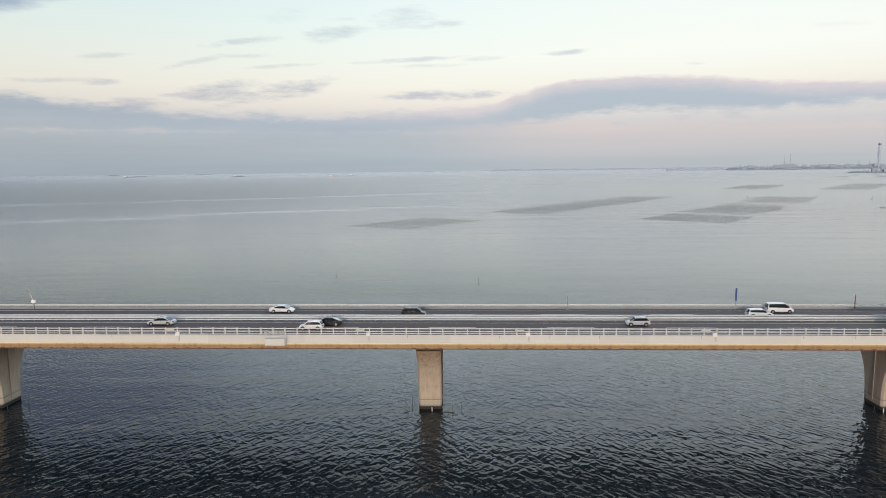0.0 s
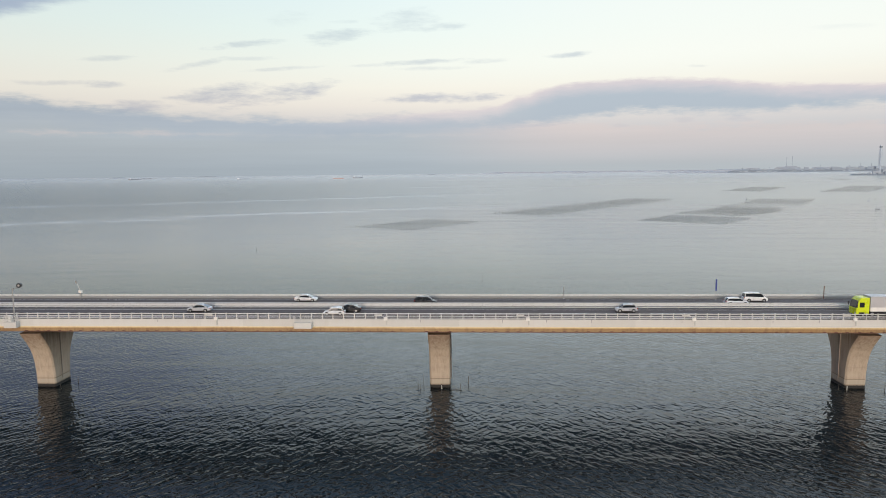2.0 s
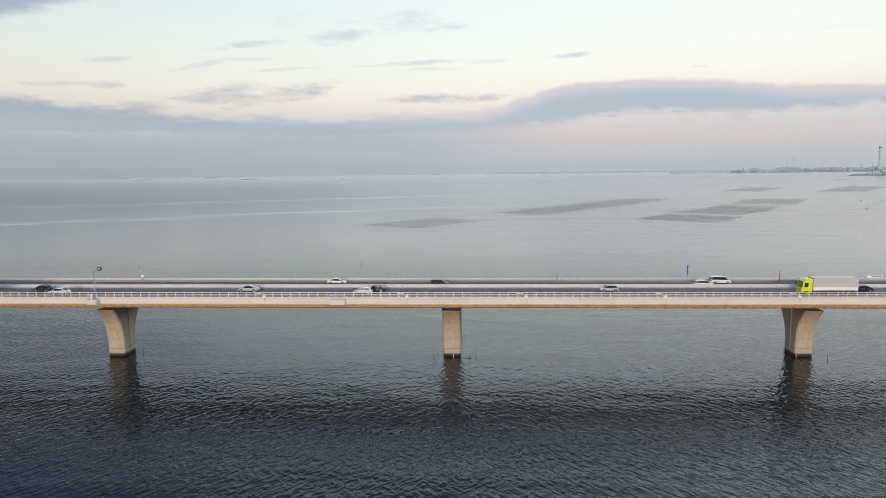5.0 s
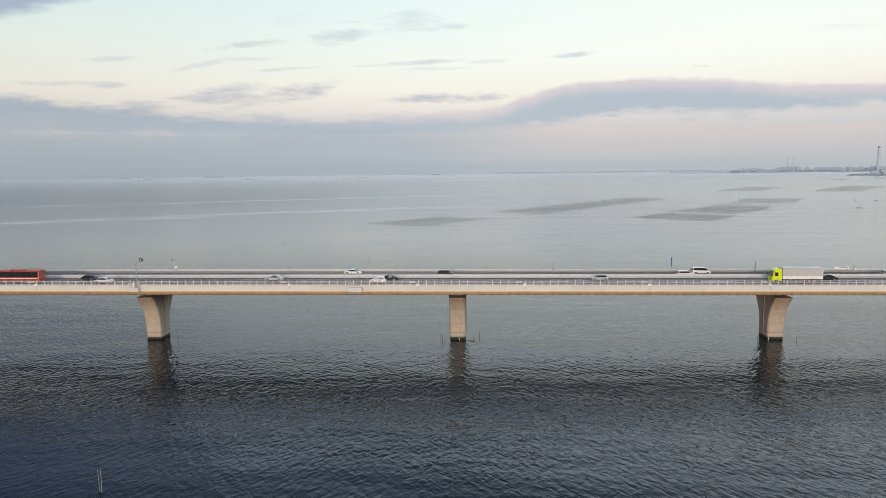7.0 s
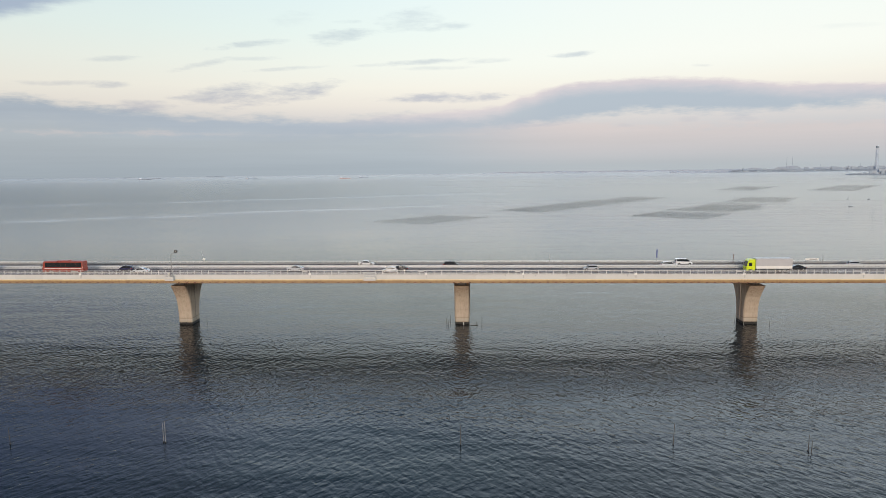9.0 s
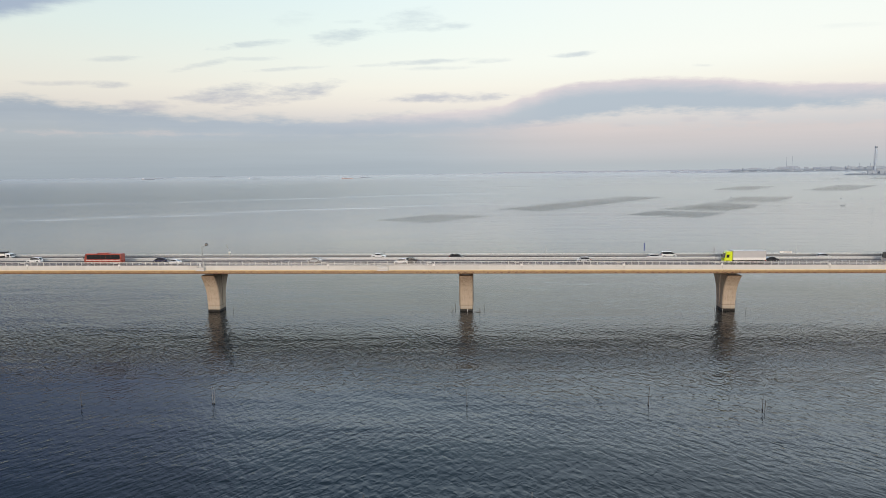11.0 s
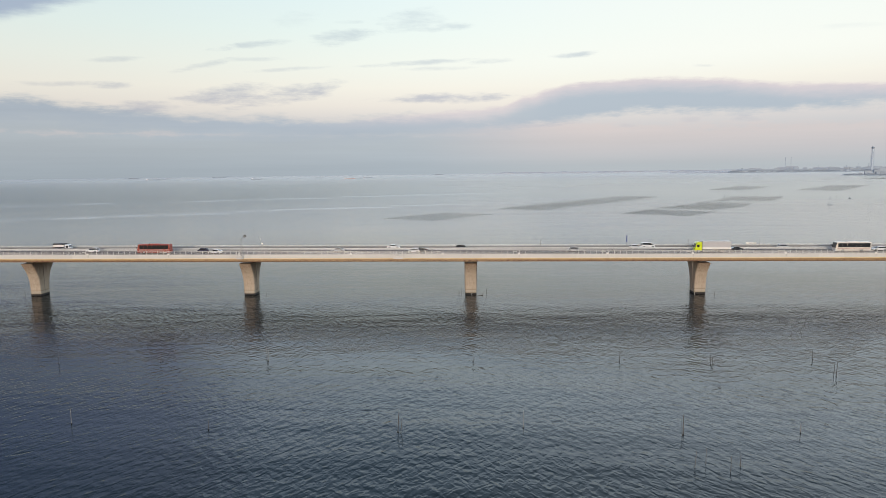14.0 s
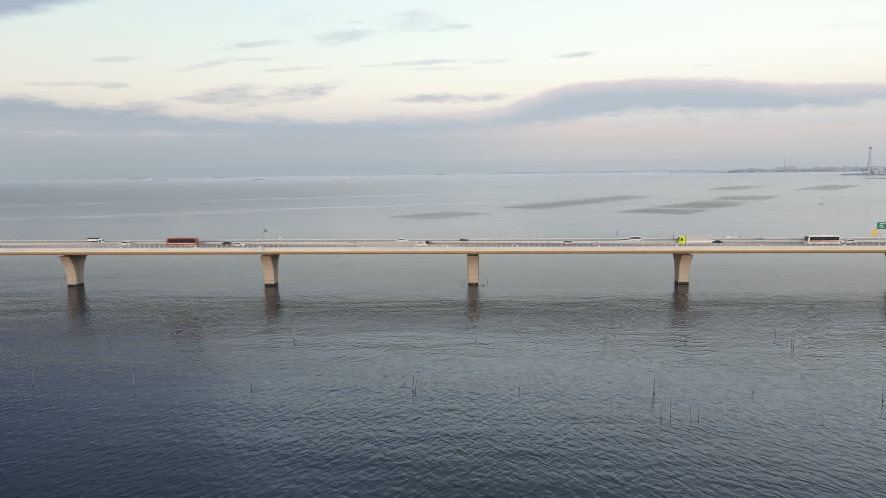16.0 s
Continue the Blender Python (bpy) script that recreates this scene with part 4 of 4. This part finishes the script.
# the tall stack stands inside an open steel frame
c = thing("chimney", "tall pale chimney inside an open steel frame", "chimney", "chimneys on the far shore", at=pose(1497, 2420, 0))
part("stack", tube(B(), (0, 0, 0), (0, 0, 107), 3.4, 2.5, 14), SHORE_PALE, c)
part("crown", block(B(), -3.6, 3.6, -3.6, 3.6, 98, 104), QUAY, c, "grey platform round the top")
for a in (-1, 1):
    for b in (-1, 1):
        part("frame_leg", tube(B(), (a * 5, b * 5, 0), (a * 3.4, b * 3.4, 96), 0.4, 0.35, 6), SHORE_PALE, c)
for k in range(8):
    z, w = 11.0 * (k + 1), 5 - 1.6 * 11 * (k + 1) / 96
    bm = B()
    for a, b, d, e in ((-1, -1, 1, -1), (1, -1, 1, 1), (1, 1, -1, 1), (-1, 1, -1, -1)):
        tube(bm, (a * w, b * w, z), (d * w, e * w, z), 0.35, 0.35, 5)
        tube(bm, (a * w, b * w, z), (d * (w + 0.18), e * (w + 0.18), z - 11), 0.22, 0.22, 5)
    part("frame_ring", bm, SHORE_PALE, c)


def work_boat(x, y, heading, label):
    """A small open boat for the seaweed fields."""
    t = thing("work_boat", label, "boat", "boats on the bay", at=pose(x, y, 0, 0, 0, heading))
    rings = []
    for fx, k, zt in ((-1.9, 0.5, 0.45), (-0.8, 0.6, 0.4), (0.6, 0.6, 0.45), (1.4, 0.36, 0.6), (2.0, 0.04, 0.8)):
        rings.append([(fx, -1.1 * k, zt), (fx, 1.1 * k, zt), (fx * 0.97, 0.8 * k, -0.3), (fx * 0.97, -0.8 * k, -0.3)])
    part("hull", loft(B(), rings), SHIP_DARK, t)
    part("outboard_motor", block(B(), -1.7, -1.3, -0.25, 0.25, 0.35, 1.0, 0.05), SHIP_DARK, t, "dark outboard motor")
    part("mast", tube(B(), (0.5, 0, 0.2), (0.7, 0, 3.6), 0.09, 0.06, 6), SHIP_DARK, t)
    return t


for x, y, heading in ((383, 514, 160), (456, 656, 30), (474, 645, 200), (1150, 1935, 10), (343, 715, 80)):
    work_boat(x, y, heading, "small dark work boat lying among the seaweed fields")


def ship(x, y, length, hull, label, tower=1):
    s = thing("cargo_ship", label, "ship", "ships on the horizon", at=pose(x, y, 0))
    w = length * 0.08
    rings = []
    for fx, k, zt in ((-0.5, 0.8, 0.9), (-0.45, 1, 0.8), (0.3, 1, 0.75), (0.45, 0.6, 0.95), (0.5, 0.08, 1.1)):
        h = length * 0.042 * zt
        rings.append([(fx * length, -w * k, h), (fx * length, w * k, h), (fx * length * 0.97, w * k * 0.8, -1), (fx * length * 0.97, -w * k * 0.8, -1)])
    part("hull", loft(B(), rings), hull, s)
    if tower:
        part("deckhouse", block(B(), -0.45 * length, -0.33 * length, -w * 0.8, w * 0.8, length * 0.03, length * 0.10, 0.5), SHIP_WHITE, s)
        part("funnel", tube(B(), (-0.42 * length, 0, length * 0.10), (-0.42 * length, 0, length * 0.13), length * 0.012), hull, s)
        part("mast", tube(B(), (0.2 * length, 0, length * 0.03), (0.2 * length, 0, length * 0.12), length * 0.005), hull, s)


SHIP = "small dark cargo ship lying on the hazy horizon"
ship(-1780, 3400, 75, SHIP_DARK, SHIP)
ship(-1900, 3770, 62, SHIP_DARK, SHIP, 0)
ship(-2440, 4470, 70, SHIP_DARK, SHIP, 0)
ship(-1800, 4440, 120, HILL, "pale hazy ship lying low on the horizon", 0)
ship(-1125, 3180, 60, SHIP_DARK, SHIP)
ship(-605, 2960, 52, SHIP_RED, "small cargo ship with a reddish hull on the horizon")
ship(-570, 3280, 50, SHIP_DARK, SHIP)
ship(-268, 4560, 60, SHIP_DARK, SHIP, 0)

# ---------------------------------------------------------------- vehicles


def wheel(parent, x, y, r, w=0.22):
    s = 1 if y > 0 else -1
    t = part("wheel", tube(B(), (x, y - w / 2, r), (x, y + w / 2, r), r, sides=16), TYRE, parent)
    part("rim", tube(B(), (x, y + s * (w / 2 - 0.02), r), (x, y + s * (w / 2 + 0.015), r), r * 0.62, sides=12), RIM, t)


def section(x, hw, z0, z1, c=0.12):
    return [(x, -hw + c, z0), (x, hw - c, z0), (x, hw, z0 + c), (x, hw, z1 - c), (x, hw - c, z1), (x, -hw + c, z1), (x, -hw, z1 - c), (x, -hw, z0 + c)]


# name: length, width, bonnet length share, belt height, roof height, cabin start and end (share from the nose), roof start and end
SHAPES = {
    "sedan": (4.75, 1.80, 0.90, 1.46, (0.20, 0.90), (0.42, 0.66)),
    "hatchback": (4.10, 1.72, 0.93, 1.52, (0.17, 0.985), (0.38, 0.84)),
    "wagon": (4.65, 1.78, 0.90, 1.48, (0.19, 0.985), (0.40, 0.86)),
    "minivan": (4.85, 1.80, 1.06, 1.86, (0.10, 0.99), (0.33, 0.93)),
    "suv": (4.60, 1.84, 1.04, 1.68, (0.20, 0.985), (0.37, 0.86)),
}


def car(shape, paint, label, x, y, heading):
    length, width, belt, roof, (c0, c1), (r0, r1) = SHAPES[shape]
    category = {"minivan": "van"}.get(shape, "car")
    v = thing(shape, label, category, "vehicles on the viaduct", at=DECK @ pose(x, y, ROAD + 0.03, 0, 0, heading))
    hw, L = width / 2, length
    fx = lambda s: L / 2 - s * L
    rings = [section(fx(0.0), hw * 0.70, 0.34, belt * 0.58, 0.10), section(fx(0.012), hw * 0.84, 0.27, belt * 0.68, 0.12), section(fx(0.04), hw * 0.93, 0.22, belt * 0.77, 0.14),
             section(fx(0.09), hw * 0.985, 0.20, belt * 0.83, 0.14), section(fx(c0 * 0.5 + 0.05), hw, 0.20, belt * 0.89, 0.13), section(fx(c0), hw, 0.20, belt * 0.95, 0.12),
             section(fx(0.45), hw, 0.20, belt, 0.12), section(fx(0.7), hw, 0.20, belt * 1.03, 0.12), section(fx(0.88), hw * 0.985, 0.21, belt * 1.04, 0.14),
             section(fx(0.955), hw * 0.94, 0.25, belt * 1.01, 0.15), section(fx(0.99), hw * 0.86, 0.31, belt * 0.94, 0.15), section(fx(1.0), hw * 0.76, 0.38, belt * 0.84, 0.12)]
    part("body", loft(B(), rings), paint, v, smooth=True)
    top = roof - 0.04
    mid = (r0 + r1) / 2
    wa, wb = r0 * 0.45 + c0 * 0.55, r1 * 0.5 + c1 * 0.5
    g = loft(B(), [section(fx(c0) - 0.02, hw * 0.84, belt - 0.12, belt + 0.0, 0.04), section(fx(wa), hw * 0.84, belt - 0.12, belt + (top - belt) * 0.60, 0.06), section(fx(r0), hw * 0.80, belt - 0.12, top - 0.03, 0.08),
                   section(fx(mid), hw * 0.79, belt - 0.12, top, 0.08), section(fx(r1), hw * 0.78, belt - 0.12, top - 0.04, 0.08), section(fx(wb), hw * 0.80, belt - 0.12, belt + (top - belt) * 0.62, 0.06), section(fx(c1) + 0.03, hw * 0.82, belt - 0.12, belt + 0.04, 0.04)])
    part("windows", g, GLASS, v, "dark car glass", smooth=True)
    g = loft(B(), [section(fx(r0 - 0.02), hw * 0.72, top - 0.10, top - 0.03, 0.02), section(fx(r0 + 0.03), hw * 0.80, top - 0.12, top + 0.015, 0.04), section(fx(mid), hw * 0.81, top - 0.10, roof, 0.04),
                   section(fx(r1 - 0.03), hw * 0.80, top - 0.12, top + 0.01, 0.04), section(fx(r1 + 0.02), hw * 0.72, top - 0.12, top - 0.05, 0.02)])
    part("roof", g, paint, v, smooth=True)
    for s in (-1, 1):
        for a, b, r in (((fx(c0) - 0.03, s * hw * 0.86, belt * 0.97), (fx(r0), s * hw * 0.79, top - 0.04), 0.045), ((fx(c1) + 0.12, s * hw * 0.84, belt), (fx(r1) - 0.04, s * hw * 0.78, top - 0.05), 0.075)):
            part("pillar", tube(B(), a, b, r, r, 6), paint, v)
        part("door_pillar", tube(B(), (fx(mid), s * hw * 0.85, belt), (fx(mid), s * hw * 0.80, top - 0.03), 0.035, sides=6), DARK, v, "dark pillar between the doors")
        part("headlight", block(B(), fx(0.07), fx(0.018), s * hw * 0.76 - 0.14, s * hw * 0.76 + 0.14, belt * 0.60, belt * 0.72, 0.03), LAMP_CLEAR, v)
        part("tail_light", block(B(), fx(1.0), fx(0.955), s * hw * 0.76 - 0.12, s * hw * 0.76 + 0.12, belt * 0.72, belt * 0.92, 0.02), LAMP_RED, v)
        part("mirror", block(B(), fx(c0 + 0.09) - 0.08, fx(c0 + 0.09) + 0.08, s * (hw + 0.07) - 0.09, s * (hw + 0.07) + 0.09, belt, belt + 0.14, 0.03), paint, v)
        y0, y1 = sorted((s * (hw - 0.03), s * (hw + 0.006)))
        part("door_seam", block(B(), fx(mid) - 0.012, fx(mid) + 0.012, y0, y1, 0.36, belt - 0.10), DARK, v)
        part("sill", block(B(), fx(0.73), fx(0.26), y0, y1, 0.20, 0.33, 0.01), DARK, v, "dark sill")
        for k in (0.18, 0.80):
            part("wheel_arch", tube(B(), (fx(k), s * (hw - 0.1), 0.34), (fx(k), s * (hw + 0.004), 0.34), 0.385, 0.385, 18), DARK, v, "dark wheel arch")
            wheel(v, fx(k), s * (hw - 0.085), 0.32)
    part("grille", block(B(), fx(0.02), fx(-0.002), -hw * 0.5, hw * 0.5, belt * 0.36, belt * 0.50, 0.02), DARK, v)
    return v


def coach(paint, label, x, y, heading, stripe):
    L, hw, H = 11.7, 1.25, 3.35
    v = thing("coach", label, "bus", "vehicles on the viaduct", at=DECK @ pose(x, y, ROAD + 0.03, 0, 0, heading))
    part("body", loft(B(), [section(L / 2 - 0.25, hw * 0.95, 0.35, 1.5, 0.1), section(L / 2 - 0.1, hw, 0.35, 1.7, 0.1), section(L / 2 - 0.6, hw, 0.32, H, 0.15), section(-L / 2 + 0.15, hw, 0.32, H, 0.15), section(-L / 2, hw * 0.97, 0.4, H - 0.15, 0.15)]), paint, v)
    part("windscreen", loft(B(), [section(L / 2 - 0.05, hw * 0.93, 1.45, 1.6, 0.05), section(L / 2 - 0.35, hw * 0.94, 1.45, H - 0.25, 0.06), section(L / 2 - 0.7, hw * 0.94, 1.45, H - 0.2, 0.06)]), GLASS, v, "dark wide windscreen")
    for s in (-1, 1):
        for i in range(7):
            x0 = L / 2 - 0.9 - i * 1.5
            y0, y1 = sorted((s * (hw - 0.05), s * (hw + 0.012)))
            part("window", block(B(), x0 - 1.47, x0, y0, y1, 1.65, 3.0, 0.01), GLASS, v)
        y0, y1 = sorted((s * (hw - 0.05), s * (hw + 0.008)))
        part("stripe", block(B(), -L / 2 + 0.3, L / 2 - 0.7, y0, y1, 1.25, 1.42, 0.004), stripe, v, "side stripe")
        part("hatch", block(B(), -1.6, 1.6, y0, y1, 0.45, 1.15, 0.004), paint, v)
        part("mirror", block(B(), L / 2 - 0.05, L / 2 + 0.15, s * (hw + 0.2) - 0.1, s * (hw + 0.2) + 0.1, 1.9, 2.5, 0.03), DARK, v)
        part("headlight", block(B(), L / 2 - 0.25, L / 2 - 0.06, s * 0.9 - 0.2, s * 0.9 + 0.2, 0.65, 0.9, 0.03), LAMP_CLEAR, v)
        part("tail_light", block(B(), -L / 2 - 0.02, -L / 2 + 0.1, s * 1.0 - 0.12, s * 1.0 + 0.12, 0.9, 1.4, 0.02), LAMP_RED, v)
        for k in (L / 2 - 2.4, -L / 2 + 3.1):
            wheel(v, k, s * (hw - 0.14), 0.5, 0.28)
    part("air_conditioner", block(B(), -1.6, 1.6, -0.9, 0.9, H - 0.02, H + 0.18, 0.06), paint, v)
    return v


def lorry(x, y, heading, L=12.0, cab=None, box=None, label="", height=3.75, cab_len=2.3):
    v = thing("lorry", label, "truck", "vehicles on the viaduct", at=DECK @ pose(x, y, ROAD + 0.03, 0, 0, heading))
    hw = 1.22 if L > 8 else 1.05
    f = L / 2
    ch = height * 0.93 if L > 8 else height * 0.8
    part("cab", loft(B(), [section(f, hw * 0.93, 0.45, ch * 0.42, 0.1), section(f - 0.08, hw, 0.4, ch * 0.5, 0.1), section(f - 0.45, hw, 0.4, ch * 0.88, 0.12), section(f - 0.9, hw, 0.42, ch, 0.14), section(f - cab_len, hw, 0.45, ch, 0.1)]), cab, v)
    part("windscreen", loft(B(), [section(f - 0.04, hw * 0.88, ch * 0.47, ch * 0.52, 0.03), section(f - 0.38, hw * 0.88, ch * 0.47, ch * 0.84, 0.04), section(f - 0.6, hw * 0.88, ch * 0.47, ch * 0.84, 0.04)]), GLASS, v)
    for s in (-1, 1):
        y0, y1 = sorted((s * (hw - 0.05), s * (hw + 0.015)))
        part("side_window", block(B(), f - 1.45, f - 0.6, y0, y1, ch * 0.50, ch * 0.76, 0.01), GLASS, v)
        part("door_step", block(B(), f - 1.5, f - 0.55, y0, y1, 0.5, 0.85, 0.01), DARK, v)
        part("mirror", block(B(), f - 0.1, f + 0.08, s * (hw + 0.2) - 0.1, s * (hw + 0.2) + 0.1, ch * 0.5, ch * 0.72, 0.03), DARK, v)
        part("headlight", block(B(), f - 0.1, f + 0.01, s * 0.85 - 0.2, s * 0.85 + 0.2, 0.6, 0.85, 0.03), LAMP_CLEAR, v)
        part("side_guard", block(B(), -f + L * 0.3, f - cab_len - 1.0, s * (hw - 0.15) - 0.03, s * (hw - 0.15) + 0.03, 0.45, 0.85, 0.01), DARK, v)
        part("tail_light", block(B(), -f - 0.02, -f + 0.08, s * 0.9 - 0.15, s * 0.9 + 0.15, 0.75, 0.95, 0.02), LAMP_RED, v)
        r = 0.5 if L > 8 else 0.38
        for k in (f - 1.3, f - 2.9, -f + 3.2, -f + 1.9) if L > 8 else (f - 1.0, -f + 1.4):
            wheel(v, k, s * (hw - 0.15), r, 0.28)
    part("chassis", block(B(), -f + 0.2, f - cab_len, -0.5, 0.5, 0.6, 1.0, 0.02), DARK, v)
    part("cargo_box", block(B(), -f, f - cab_len - 0.15, -hw - 0.02, hw + 0.02, 1.0, height, 0.03), box, v, "pale ribbed cargo box")
    part("lower_panel", block(B(), -f + 0.05, f - cab_len - 0.2, -hw - 0.035, hw + 0.035, 1.0, 1.75, 0.01), BOXWHITE, v, "pale lower side flap")
    part("bumper", block(B(), -f - 0.05, -f + 0.05, -1.0, 1.0, 0.5, 0.62, 0.01), STEEL, v)
    return v


LEFT, RIGHT = 180, 0
OUTER, INNER, FAR_IN, FAR_OUT = -5.3, -1.9, 4.9, 8.3
lorry(82.0, OUTER + 0.4, LEFT, 12.0, LIME, CARGO, "large lorry with lime-yellow cab and pale grey cargo box")
coach(RED_COACH, "red-orange coach with dark windows on the near carriageway", -112.0, OUTER + 0.3, LEFT, PAINT)
coach(CREAM_COACH, "cream coach with black windows on the near carriageway", 128.0, OUTER + 0.3, LEFT, RED_COACH)
lorry(-154.0, FAR_OUT, RIGHT, 6.4, WHITE_CAR, BLACK_CAR, "small white truck with a dark open load bed", 2.3, 1.9)
CARS = [
    ("hatchback", NAVY_CAR, "dark blue hatchback on the asphalt carriageway", -96.0, INNER, LEFT),
    ("sedan", SILVER_CAR, "silver saloon car on the asphalt carriageway", -47.0, INNER, LEFT),
    ("hatchback", WHITE_CAR, "white hatchback beside a dark car on the viaduct", -19.8, OUTER + 0.3, LEFT),
    ("sedan", BLACK_CAR, "black saloon car in the inner lane of the viaduct", -17.5, INNER, LEFT),
    ("hatchback", SILVER_CAR, "silver hatchback on the asphalt carriageway", 35.6, INNER, LEFT),
    ("sedan", WHITE_CAR, "white saloon car on the seaward carriageway", -28.5, FAR_OUT, RIGHT),
    ("wagon", WHITE_CAR, "white estate car beside a white van", 58.8, FAR_IN, RIGHT),
    ("minivan", WHITE_CAR, "white minivan on the seaward carriageway", 63.8, FAR_OUT, RIGHT),
    ("suv", WHITE_CAR, "white sport utility car on the viaduct", -136.5, INNER, LEFT),
    ("sedan", WHITE_CAR, "white saloon car on the near carriageway", -90.0, OUTER, LEFT),
    ("suv", BLACK_CAR, "black sport utility car on the seaward carriageway", -3.2, FAR_IN, RIGHT),
    ("wagon", WHITE_CAR, "white estate car on the near carriageway", 139.0, INNER, LEFT),
    ("sedan", BLACK_CAR, "black saloon car in the inner lane of the viaduct", 91.0, INNER, LEFT),
    ("suv", BLACK_CAR, "black sport utility car on the seaward carriageway", -117.0, FAR_OUT, RIGHT),
    ("hatchback", SILVER_CAR, "silver hatchback on the seaward carriageway", 110.0, FAR_IN, RIGHT),
]
for row in CARS:
    car(*row)
